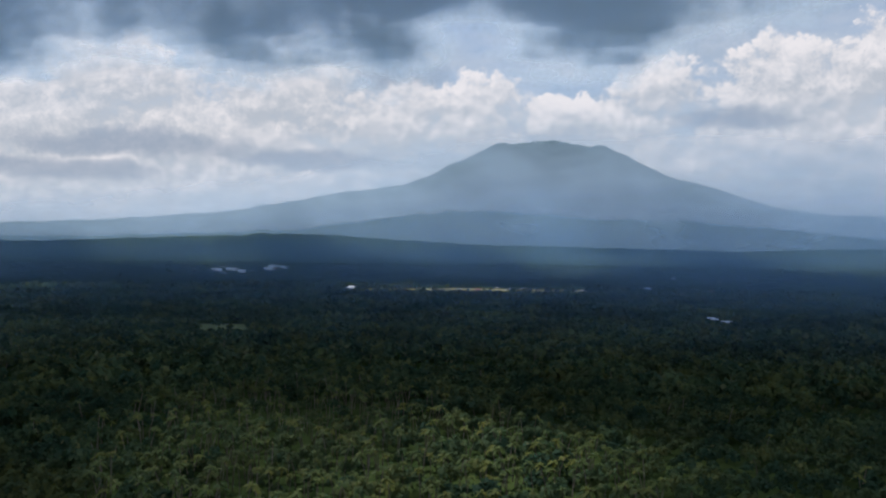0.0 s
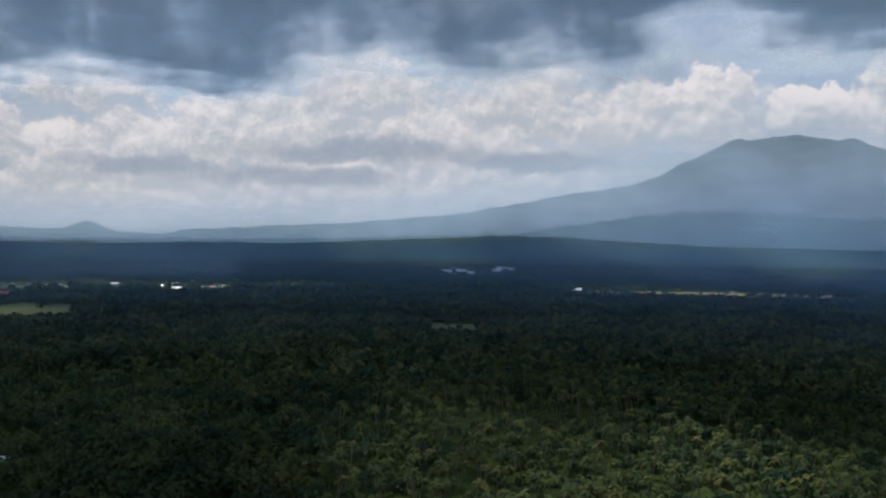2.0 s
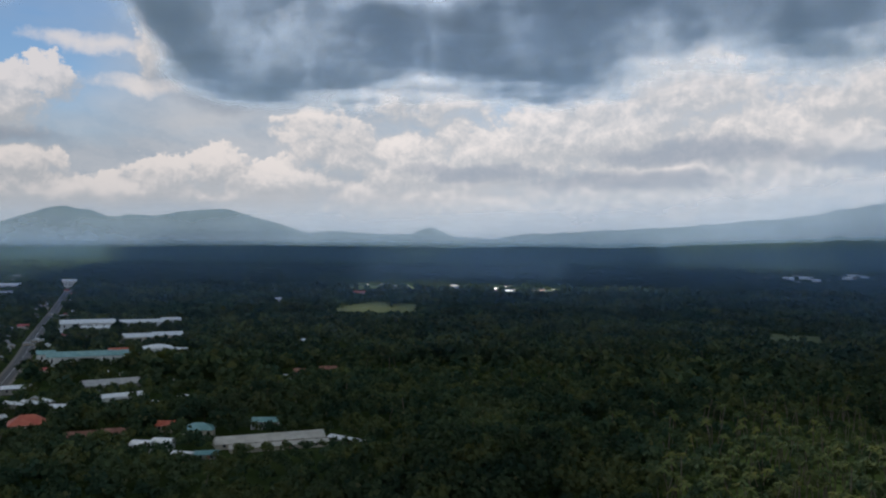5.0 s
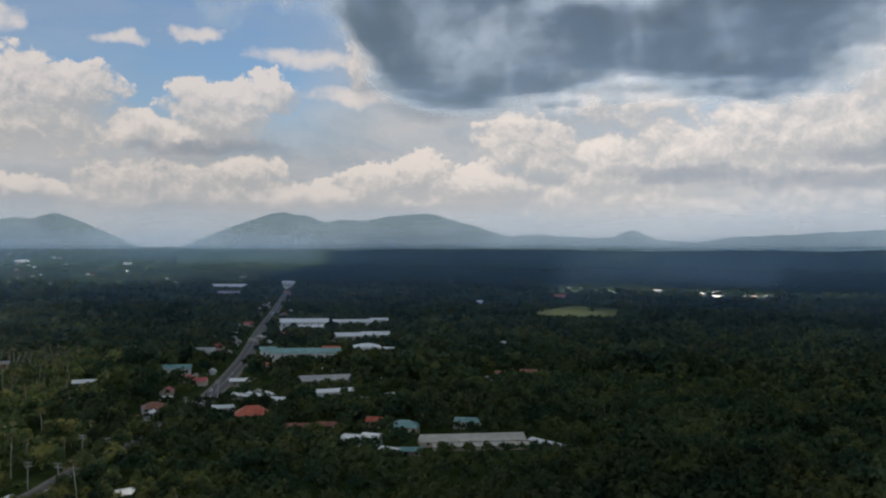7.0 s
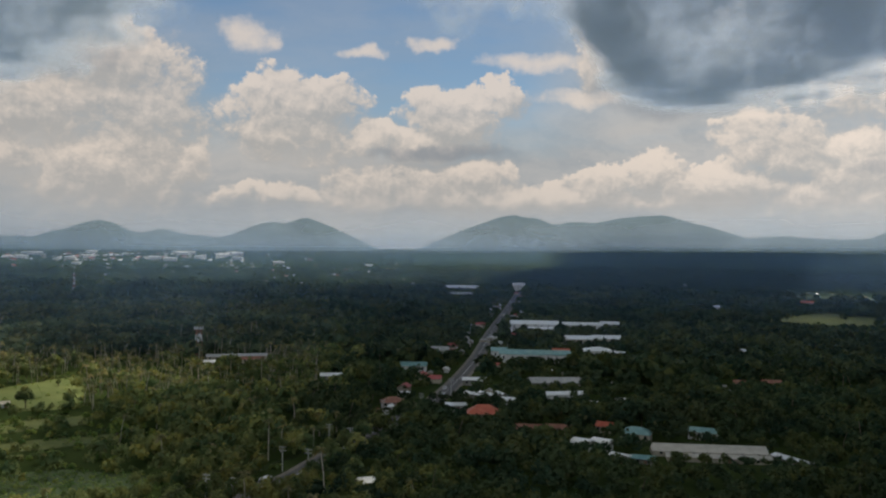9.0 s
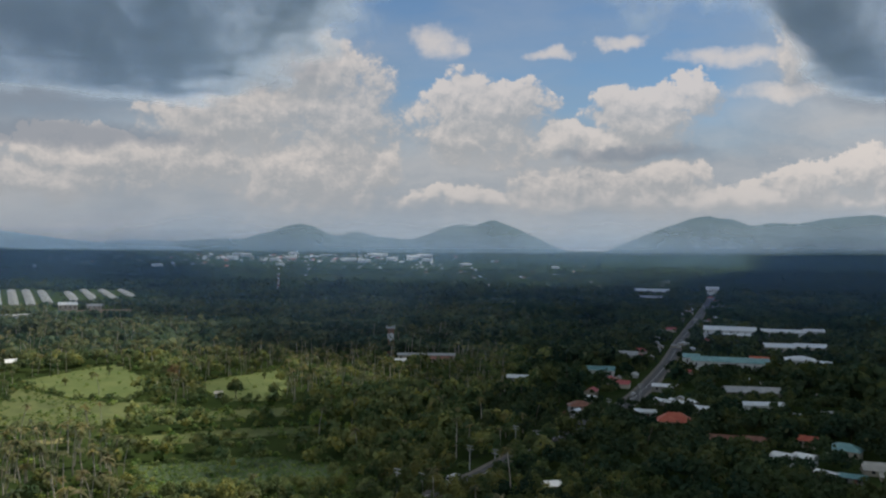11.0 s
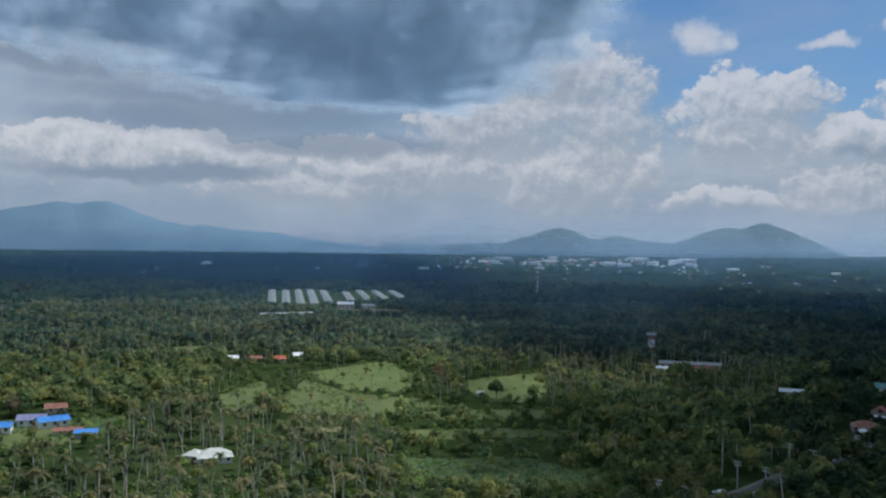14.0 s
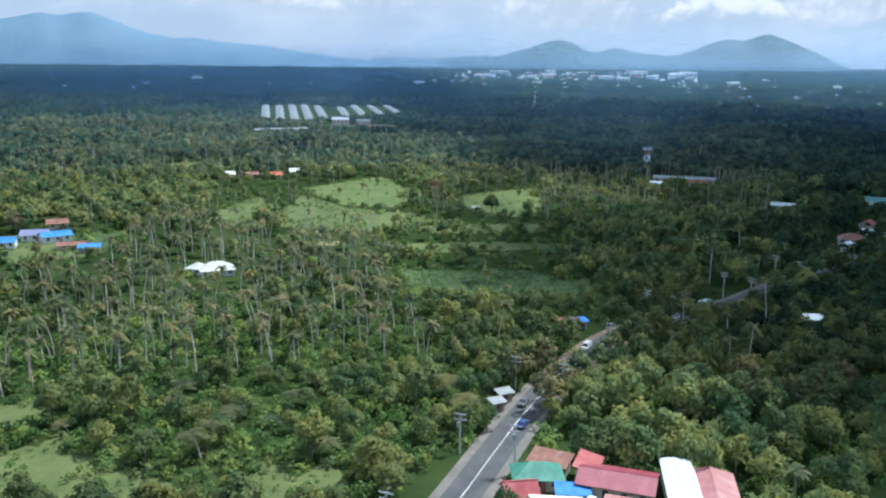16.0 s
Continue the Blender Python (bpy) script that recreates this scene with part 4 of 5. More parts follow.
house("warehouse", "warehouse with a dusty white roof", (49.1, 728), 8, 24, 16, 5.0, 2.2, ROOF_WHITE, WALL_CREAM, "gable", 4, category="warehouse")
house("warehouse", "second warehouse with a dusty white roof", (47.2, 738), 8, 23, 15, 5.0, 2.2, ROOF_WHITE, WALL_CREAM, "gable", 4, category="warehouse")
house("warehouse", "long warehouse with a bright white roof", (51.9, 845), 4, 46, 22, 6.5, 2.6, ROOF_WHITE, WALL_WHITE, "gable", 7, category="warehouse")
house("warehouse", "low front wing with a bright white roof", (51.4, 815), 4, 30, 12, 4.5, 1.2, ROOF_WHITE, WALL_WHITE, "gable", 4, category="warehouse")
house("warehouse", "long low warehouse with a white roof", (48.7, 862), 6, 40, 12, 5.0, 2.0, ROOF_WHITE, WALL_WHITE, "gable", 7, category="warehouse")
house("warehouse", "low warehouse with a white roof past the yard", (47.0, 885), 8, 18, 10, 5.0, 1.6, ROOF_WHITE, WALL_WHITE, "gable", 3, category="warehouse")
house("warehouse", "warehouse with white roof by the highway's far end", (56.7, 1600), -2, 62, 16, 6.0, 2.5, ROOF_WHITE, WALL_WHITE, "gable", 6, category="warehouse")
house("warehouse", "low pale warehouse before a longer one", (56.7, 1420), -2, 46, 12, 4.0, 1.5, ROOF_GREY, WALL_WHITE, "gable", 5, category="warehouse")
house("warehouse", "tall white building by the highway's far end", (52.95, 1590), -2, 22, 14, 13.0, 2.0, ROOF_WHITE, WALL_WHITE, "gable", 5, category="warehouse")

# low growth before the open fields: bearing, half width, distance
KEEP_LOW += [(93, 6, 440), (85, 6, 366), (84, 4, 415), (83, 7.5, 304), (92.5, 4, 545), (83.3, 2.7, 490), (100, 2.5, 460), (109, 1.5, 398), (111, 6, 166), (98, 5, 153)]

# ---- villages and the far town ----
def plain_house(name, label, roof, wall, length, width, eave, rise):
    """A far house: walls, two roof slopes, a door and two windows."""
    top = thing(name, label, "house", pose(0, 0, 0))
    a, b, x, y = length / 2, width / 2, length / 2 + 0.5, width / 2 + 0.5
    part("wall", body(length, width, eave, eave + rise - 0.15, True), wall, top)
    part("roof_slope", slab([(-x, -y, eave - 0.2), (x, -y, eave - 0.2), (x, 0, eave + rise), (-x, 0, eave + rise)], 0.15), roof, top)
    part("roof_slope", slab([(x, y, eave - 0.2), (-x, y, eave - 0.2), (-x, 0, eave + rise), (x, 0, eave + rise)], 0.15), roof, top)
    part("door", box(-0.5, 0.5, -b - 0.05, -b + 0.05, 0, 2.1), ROOF_RUST, top)
    for u in (-a * 0.6, a * 0.6):
        part("window", box(u - 0.6, u + 0.6, -b - 0.04, -b + 0.05, 1.0, 2.2), GLASS, top)
    return top


FAR_KINDS = [plain_house("white_house", "distant house with a pale sheet roof", ROOF_WHITE, WALL_WHITE, 12, 8, 3.4, 2.0),
             plain_house("cream_house", "distant cream house with a grey sheet roof", ROOF_GREY, WALL_CREAM, 11, 8, 3.4, 2.0),
             plain_house("red_house", "distant house with a red sheet roof", ROOF_RED, WALL_CREAM, 11, 8, 3.4, 2.2),
             plain_house("block_house", "distant long white commercial block", ROOF_WHITE, WALL_WHITE, 30, 14, 7.0, 1.5)]
SHARES, GROUP_USED = (0.5, 0.3, 0.08, 0.12), set()


def settle(count, start, stop, near, far, seed, group, size=1.0, shares=SHARES):
    rng = random.Random(seed)
    for _ in range(count):
        az, d = rng.uniform(start, stop), near + (far - near) * rng.random()
        p = bearing(az, d)
        kind = FAR_KINDS[rng.choices(range(4), shares)[0]]
        k = size * rng.uniform(0.8, 1.25)
        m = Matrix.LocRotScale((p.x, p.y, land(p.x, p.y) + 0.0), Euler((0, 0, radians(az + rng.uniform(-35, 35)))), (k, k, k))
        if kind in GROUP_USED:
            ob = copy_thing(kind, m)
        else:
            kind.matrix_basis = m
            GROUP_USED.add(kind)
            ob = kind
        ob["group"] = group
        KEEP_CLEAR.append((p.x, p.y, 9 * k))
        KEEP_LOW.append((az, math.degrees(8 * k / d), d))


MODEST = (0.14, 0.72, 0.1, 0.04)
settle(14, 21.5, 26, 1480, 1640, 1, "village houses", 0.7, (0.15, 0.71, 0.14, 0.0))
settle(36, 23, 35, 1500, 1760, 2, "village houses", 0.6, (0.1, 0.76, 0.14, 0.0))
settle(14, 3, 9, 2150, 2500, 3, "hamlet under the volcano", 0.8, MODEST)
settle(14, -18, 0, 1560, 1680, 4, "hamlet by the strip field", 0.7, MODEST)
settle(8, -30, -22, 1500, 2300, 5, "scattered farms", 0.9, MODEST)
settle(30, 40, 60, 1000, 2300, 6, "houses along the highway", 0.7, MODEST)
settle(50, 60, 80, 1600, 3000, 7, "outskirts of the town", 0.7, MODEST)
settle(40, 66, 92, 2600, 3600, 8, "outskirts of the town", 0.9, MODEST)
settle(130, 71, 86, 3050, 3850, 12, "houses of the town", 1.3, (0.42, 0.3, 0.14, 0.14))
settle(60, 66, 91, 2500, 3900, 13, "outskirts of the town", 0.9, (0.35, 0.45, 0.12, 0.08))
settle(22, 92, 116, 2200, 3900, 9, "far settlements", 0.9, MODEST)
settle(12, 48, 60, 560, 1000, 10, "houses along the highway", 0.7, MODEST)
settle(12, 44.5, 51.5, 395, 660, 21, "yard houses beside the highway", 0.6, MODEST)
settle(8, 38, 46, 500, 1200, 11, "scattered farms", 0.7, MODEST)
# small shops and houses right on the highway's sides
rng = random.Random(77)
for x, y in HIGHWAY:
    d = math.hypot(x, y)
    if not 400 < d < 1300 or rng.random() < (0.25 if d < 650 else 0.55):
        continue
    side = rng.choice((-1, -1, 1))
    i = HIGHWAY.index((x, y))
    (ax, ay), (bx, by) = HIGHWAY[i - 1], HIGHWAY[i]
    heading = Vector((bx - ax, by - ay, 0)).normalized()
    q = Vector((x, y, 0)) - Vector((-heading.y, heading.x, 0)) * side * rng.uniform(11, 24)
    if any((q.x - a) ** 2 + (q.y - b) ** 2 < (c + 4) ** 2 for a, b, c in KEEP_CLEAR):
        continue
    k = rng.uniform(0.55, 0.95)
    ob = copy_thing(FAR_KINDS[rng.choices(range(3), (0.4, 0.35, 0.25))[0]], Matrix.LocRotScale((q.x, q.y, 0), Euler((0, 0, math.atan2(heading.y, heading.x) + rng.choice((0, 0, 1.57)))), (k, k, k)))
    ob["group"] = "houses along the highway"
    KEEP_CLEAR.append((q.x, q.y, 7 * k))
    KEEP_LOW.append((math.degrees(math.atan2(-q.x, q.y)), math.degrees(5 * k / d), math.hypot(q.x, q.y)))
# the housing estate: straight rows of one pattern
for row in range(9):
    near_end, drift = (1190, 1175, 1165, 1165, 1200, 1225, 1250, 1275, 1310)[row], 1.2 * (row / 8) ** 1.5
    for k in range(int((1495 - near_end) / 30) + 1):
        d = near_end + 30 * k
        if row == 5 and k > 7:
            continue
        az = 98.7 - 0.92 * row - (drift if row > 4 else 0) + drift * (d - near_end) / 300
        p = bearing(az, d)
        lean = math.degrees(math.atan(radians(drift) * d / 300))
        ob = copy_thing(FAR_KINDS[1], Matrix.LocRotScale((p.x, p.y, land(p.x, p.y)), Euler((0, 0, radians(az + 90 + lean))), (2.55, 2.05, 1.1)))
        ob["group"] = "estate houses"
        KEEP_CLEAR.append((p.x, p.y, 17))
        KEEP_LOW.append((az, 0.6, d))

house("site_hall", "cream two-storey hall on a bare site", (93.9, 1085), -2, 20, 12, 7, 2.5, ROOF_WHITE, WALL_CREAM, "gable", 4, category="building")
house("site_hall", "low cream hall on a bare site", (92.4, 1090), -2, 16, 10, 5, 2.0, ROOF_GREY, WALL_CREAM, "gable", 3, category="building")
for az, d, n in ((99.0, 975, 14), (98.0, 980, 16), (97.0, 986, 12), (96.2, 990, 15)):
    house("row_shed", "low pale shed in a row among palms", (az, d), 2, n, 6, 3, 1.2, ROOF_GREY, WALL_WHITE, "gable", 2, group="row of sheds", category="shed")
house("house_red", "village house with a bright red roof in a lit field", (35.0, 1400), 0, 18, 10, 3.5, 2.5, ROOF_ORANGE, WALL_CREAM, "gable", 4)
house("row_house", "low dark red roofs among woods", (37.0, 540), 10, 10, 6, 3.0, 1.5, ROOF_RUST, WALL_GREY, "gable", 2)
house("row_house", "low dark red roof beside woods", (38.7, 530), -8, 9, 6, 3.0, 1.5, ROOF_RUST, WALL_GREY, "gable", 2)
house("block_house", "long white village hall", (28.6, 1660), 0, 22, 12, 4, 2.0, ROOF_GREY, WALL_WHITE, "gable", 4, category="building")
house("block_house", "white village school among trees", (25.0, 1500), 0, 18, 12, 4, 2.0, ROOF_WHITE, WALL_WHITE, "gable", 4, category="building")
house("shed", "pale shed at the end of a strip field", (-0.9, 1560), 0, 20, 10, 5, 2.0, ROOF_WHITE, WALL_WHITE, "gable", 3)
for az, d, n in ((7.6, 2280, 26), (6.6, 2320, 30), (4.3, 2350, 24), (6.0, 2220, 18)):
    house("block_house", "white hamlet building under the volcano", (az, d), 0, n, 12, 5, 2.0, ROOF_WHITE, WALL_WHITE, "gable", 3, group="hamlet halls", category="building")
for az, d, n in ((-24.6, 1000, 12), (-25.5, 960, 12), (-20.6, 1700, 16)):
    house("cottage", "white cottage in dark woods", (az, d), 0, n, 8, 3.5, 1.8, ROOF_WHITE, WALL_WHITE, "gable", 2)

# ---- woods ----
def inside(poly, x, y):
    hit, j = False, len(poly) - 1
    for i in range(len(poly)):
        (xi, yi), (xj, yj) = poly[i], poly[j]
        if (yi > y) != (yj > y) and x < (xj - xi) * (y - yi) / (yj - yi) + xi:
            hit = not hit
        j = i
    return hit


def card_cloud(rng, lobes, count, size, low=-0.35, level=False):
    """Leaf sprays over a few lobes: folded quads that face outward, unevenly. Returns vertices and normals (n, 4, 3)."""
    out, facing = [], []
    weights = [r * r for *_, r in lobes]
    while len(out) < count:
        x, y, z, r = rng.choices(lobes, weights)[0]
        d = Vector((rng.gauss(0, 1), rng.gauss(0, 1), rng.gauss(0, 1))).normalized()
        if d.z < low:
            continue
        c = Vector((x, y, z)) + d * r * rng.uniform(0.72, 1.08)
        way = d
        d = (d + 0.75 * Vector((rng.gauss(0, 1), rng.gauss(0, 1), rng.gauss(0, 1))).normalized() + Vector((0, 0, 0.25))).normalized()
        if level:
            d = Vector((rng.uniform(-.3, .3), rng.uniform(-.3, .3), 1)).normalized()
        u = d.cross(Vector((rng.gauss(0, 1), rng.gauss(0, 1), rng.gauss(0, 1)))).normalized()
        v = d.cross(u)
        way = (way * 0.7 + d * 0.4 + Vector((0, 0, 0.25))).normalized()
        facing.append([way] * 4)
        s = size * rng.uniform(0.6, 1.35)
        out.append([c + u * s, c + v * s * rng.uniform(0.5, 0.9) - d * s * 0.25, c - u * s * rng.uniform(0.7, 1), c - v * s * rng.uniform(0.5, 0.9) - d * s * 0.2])
    return np.array([[list(p) for p in q] for q in out]), np.array([[list(p) for p in q] for q in facing])


def tube(points, radii, sides):
    """Vertices and quads of a bent, tapering stem."""
    verts, faces = [], []
    for (x, y, z), r in zip(points, radii):
        for k in range(sides):
            a = 2 * math.pi * k / sides
            verts.append((x + r * math.cos(a), y + r * math.sin(a), z))
    for i in range(len(points) - 1):
        for k in range(sides):
            a, b = i * sides + k, i * sides + (k + 1) % sides
            faces.append((a, b, b + sides, a + sides))
    return verts, faces


def broad_crown(seed, cards, size, wide=3.6, tall=8.0, level=False):
    rng = random.Random(seed)
    lobes = [(0, 0, tall * 0.62, wide * 0.72)]
    for k in range(5):
        a = 2 * math.pi * (k + rng.random() * 0.7) / 5
        q = wide * rng.uniform(0.4, 0.65)
        lobes.append((q * math.cos(a), q * math.sin(a), tall * rng.uniform(0.42, 0.72), wide * rng.uniform(0.38, 0.55)))
    lobes.append((rng.uniform(-1, 1), rng.uniform(-1, 1), tall * 0.85, wide * 0.42))
    q, way = card_cloud(rng, lobes, cards, size, level=level)
    return q.reshape(-1, 3), np.arange(len(q) * 4).reshape(-1, 4), way.reshape(-1, 3)


def broad_trunk(seed, tall=8.0, sides=6):
    rng = random.Random(seed)
    verts, faces = tube([(0, 0, -0.3), (0.1, 0, tall * 0.2), (rng.uniform(-.4, .4), rng.uniform(-.4, .4), tall * 0.55)], [0.3, 0.24, 0.12], sides)
    for k in range(3):
        a = 2 * math.pi * (k + rng.random()) / 3
        v, f = tube([(0.1, 0, tall * 0.25), (0.9 * math.cos(a), 0.9 * math.sin(a), tall * 0.45), (1.9 * math.cos(a), 1.9 * math.sin(a), tall * 0.62)], [0.16, 0.11, 0.05], 4)
        faces += [tuple(i + len(verts) for i in g) for g in f]
        verts += v
    return verts, faces


def palm_crown(seed, tall, fronds, segments, length=3.6, lean=(0, 0), leaflets=False):
    """Arching fronds round the top; each a folded blade, or a rib with leaflets."""
    rng = random.Random(seed)
    verts, faces = [], []
    for k in range(fronds):
        a = 2 * math.pi * (k + rng.uniform(-0.3, 0.3)) / fronds * 1.0 + (k % 3) * 0.5
        rise = rng.choice((1.25, 0.95, 0.5, -0.1, 0.7))
        ln = length * rng.uniform(0.85, 1.15)
        dx, dy = math.cos(a), math.sin(a)
        sx, sy = -dy, dx
        rib = []
        for i in range(segments + 1):
            t = i / segments
            out = ln * (t * (0.95 - 0.25 * abs(rise)) )
            up = ln * (rise * 0.75 * t - (0.55 + 0.25 * rise) * t * t)
            rib.append((lean[0] + dx * out, lean[1] + dy * out, tall + up))
        if leaflets:
            for i in range(segments):
                (x0, y0, z0), (x1, y1, z1) = rib[i], rib[i + 1]
                t = (i + 0.5) / segments
                w = 0.95 * math.sin(math.pi * (0.12 + 0.8 * t)) + 0.12
                for side in (1, -1):
                    b = len(verts)
                    tipx, tipy = (x0 + x1) / 2 + dx * 0.35 + sx * w * side, (y0 + y1) / 2 + dy * 0.35 + sy * w * side
                    verts += [(x0, y0, z0), (x0 + (x1 - x0) * 0.8, y0 + (y1 - y0) * 0.8, z0 + (z1 - z0) * 0.8), (tipx, tipy, (z0 + z1) / 2 - w * 0.45)]
                    faces.append((b, b + 1, b + 2))
        else:
            b = len(verts)
            for i, (x, y, z) in enumerate(rib):
                w = 0.42 * math.sin(math.pi * (0.15 + 0.8 * i / segments)) + 0.05
                verts += [(x + sx * w, y + sy * w, z - w * 0.4), (x - sx * w, y - sy * w, z - w * 0.4)]
            for i in range(segments):
                c = b + 2 * i
                faces.append((c, c + 1, c + 3, c + 2))
    return verts, faces


def as_arrays(verts, faces, way=None):
    return np.array([tuple(v) for v in verts], dtype=float), [tuple(int(i) for i in f) for f in faces], way


class Mass:
    """Many plants in one mesh."""

    def __init__(self):
        self.v, self.loops, self.totals, self.way, self.count = [], [], [], [], 0

    def add(self, proto, spots):
        """spots: rows of x, y, z, scale, height scale, turn."""
        verts, faces, way = proto
        if len(spots) == 0:
            return
        s = np.asarray(spots, dtype=float)
        c, n = np.cos(s[:, 5]), np.sin(s[:, 5])
        x = s[:, 0:1] + s[:, 3:4] * (c[:, None] * verts[:, 0] - n[:, None] * verts[:, 1])
        y = s[:, 1:2] + s[:, 3:4] * (n[:, None] * verts[:, 0] + c[:, None] * verts[:, 1])
        z = s[:, 2:3] + s[:, 4:5] * verts[:, 2]
        self.v.append(np.stack([x, y, z], -1).reshape(-1, 3))
        if way is not None:
            self.way.append(np.stack([c[:, None] * way[:, 0] - n[:, None] * way[:, 1], n[:, None] * way[:, 0] + c[:, None] * way[:, 1],
                                      np.ones(len(s))[:, None] * way[:, 2]], -1).reshape(-1, 3))
        flat = np.concatenate([np.asarray(f) for f in faces])
        sizes = np.array([len(f) for f in faces])
        base = self.count + np.arange(len(s)) * len(verts)
        self.loops.append((flat[None, :] + base[:, None]).ravel())
        self.totals.append(np.tile(sizes, len(s)))
        self.count += len(s) * len(verts)

    def build(self, name, mat):
        me = bpy.data.meshes.new(name)
        v, loops, totals = np.concatenate(self.v), np.concatenate(self.loops), np.concatenate(self.totals)
        me.vertices.add(len(v))
        me.vertices.foreach_set("co", v.astype(np.float32).ravel())
        me.loops.add(len(loops))
        me.loops.foreach_set("vertex_index", loops.astype(np.int32))
        me.polygons.add(len(totals))
        starts = np.concatenate([[0], np.cumsum(totals)[:-1]])
        me.polygons.foreach_set("loop_start", starts.astype(np.int32))
        me.update(calc_edges=True)
        if self.way:
            me.normals_split_custom_set_from_vertices(np.concatenate(self.way).tolist())
        me.materials.append(mat)
        return new(name, me)


CLEAR_CELLS, LOW_CELLS = {}, {}
for clear in KEEP_CLEAR:
    for i in range(int((clear[0] - clear[2]) // 50), int((clear[0] + clear[2]) // 50) + 1):
        for j in range(int((clear[1] - clear[2]) // 50), int((clear[1] + clear[2]) // 50) + 1):
            CLEAR_CELLS.setdefault((i, j), []).append(clear)
for low in KEEP_LOW:
    for i in range(int((low[0] - low[1]) // 1), int((low[0] + low[1]) // 1) + 1):
        LOW_CELLS.setdefault(i, []).append(low)
FIELD_BOXES = [(min(q[0] for q in f), max(q[0] for q in f), min(q[1] for q in f), max(q[1] for q in f), f) for f in FIELDS]
ROAD_CELLS = {}
for q in HIGHWAY:
    for i in (-1, 0, 1):
        for j in (-1, 0, 1):
            ROAD_CELLS.setdefault((int(q[0] // 20) + i, int(q[1] // 20) + j), []).append(q)


def near_road(x, y, gap):
    return any((x - a) ** 2 + (y - b) ** 2 < gap * gap for a, b in ROAD_CELLS.get((int(x // 20), int(y // 20)), ()))


def zone(az, d):
    """What grows here: share of palms, share of bushes, bareness."""
    palms, bushes, bare = (0.03 if az < 60 else 0.08), 0.1, 0.0
    if -25 < az < 15 and d < 240 + 260 * (1 - abs(az - 3) / 30):
        palms = 0.55
    if 88 < az and 215 < d < 420:
        palms, bushes = 0.68, 0.2
    if 66 < az < 88 and 440 < d < 640:
        palms = 0.6
    if 90 < az and d > 560:
        palms = 0.45
    if 90 < az < 102 and 395 < d < 560:
        palms, bushes, bare = 0.25, 0.55, 0.45
    if 76 < az < 92 and 330 < d < 440:
        palms, bushes, bare = 0.12, 0.5, 0.2
    if 85 < az and d < 215:
        palms, bushes = 0.12, 0.35
    return palms, bushes, bare


def scatter(start, stop, near, far, gap, rng):
    """Jittered plant places in a sector, by rings."""
    out = []
    r = near
    while r < far:
        k = max(1, int(radians(stop - start) * r / gap))
        for i in range(k):
            az = start + (stop - start) * (i + rng.random()) / k
            d = r + rng.uniform(-0.5, 0.5) * gap
            out.append((az, d))
        r += gap
    return out


def spots_for(start, stop, near, far, gap, seed):
    rng = random.Random(seed)
    kinds = {"broad": [], "palm": [], "bush": []}
    for az, d in scatter(start, stop, near, far, gap, rng):
        p = bearing(az, d)
        palms, bushes, bare = zone(az, d)
        if rng.random() < bare:
            continue
        border = WOODS_BORDER + 4.0 * noise.noise(Vector((p.x * 0.012, p.y * 0.012, 8))) + rng.uniform(-1.5, 1.5)
        if (stop == WOODS_BORDER + 6 and az > border) or (start == WOODS_BORDER - 6 and az < border):
            continue
        if any(x0 < p.x < x1 and y0 < p.y < y1 and inside(f, p.x, p.y) for x0, x1, y0, y1, f in FIELD_BOXES):
            if rng.random() > (0.2 if d < 200 else 0.1 if d < 440 else 0.03 if d < 700 else 0.04 if d < 1300 else 0.25):
                continue
            u = 0.9
        else:
            u = rng.random()
        if near_road(p.x, p.y, 9.5 if d < 168 else 6.0 if d < 205 else 5.6 if d < 262 else 9.0 if 288 < d < 322 and az > 65.6 else 4.0 if d < 440 else 9.0) or any((p.x - a) ** 2 + (p.y - b) ** 2 < c * c for a, b, c in CLEAR_CELLS.get((int(p.x // 50), int(p.y // 50)), ())):
            continue
        kind = "palm" if u < palms else "bush" if u > 1 - bushes else "broad"
        k = rng.uniform(0.75, 1.3) * (0.75 + 0.55 * noise.noise(Vector((p.x * 0.012, p.y * 0.012, 0))) + 0.2)
        k = max(k, 0.5)
        if kind == "palm":
            k = min(max(k, 0.7), 1.05)
        if kind == "palm" and az > 88 and 215 < d < 420:
            k = max(k * 1.1, 0.85)
        tall = {"palm": 14.0, "broad": 9.5, "bush": 2.6}[kind] * k
        room = min([(far_d - d) * EYE / far_d + (3.2 if far_d < 1000 else 2.0) for a, half, far_d in LOW_CELLS.get(int(az // 1), ()) if abs(az - a) < half and d < far_d + 2] or [99.0])
        if tall > room:
            if kind == "palm" or room < 2.2:
                continue
            k *= max(room / tall, 0.25)
        low = rng.uniform(0.45, 0.75) if kind == "palm" and az > 58 and d < 215 else 1.0
        kinds[kind].append((p.x, p.y, land(p.x, p.y), k * (1.2 if low < 1 else 1.0), k * rng.uniform(0.85, 1.2) * low, rng.uniform(0, 6.28)))
    return kinds


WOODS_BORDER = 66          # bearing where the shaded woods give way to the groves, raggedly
SINGLE = {"broad": [], "palm": [], "bush": []}


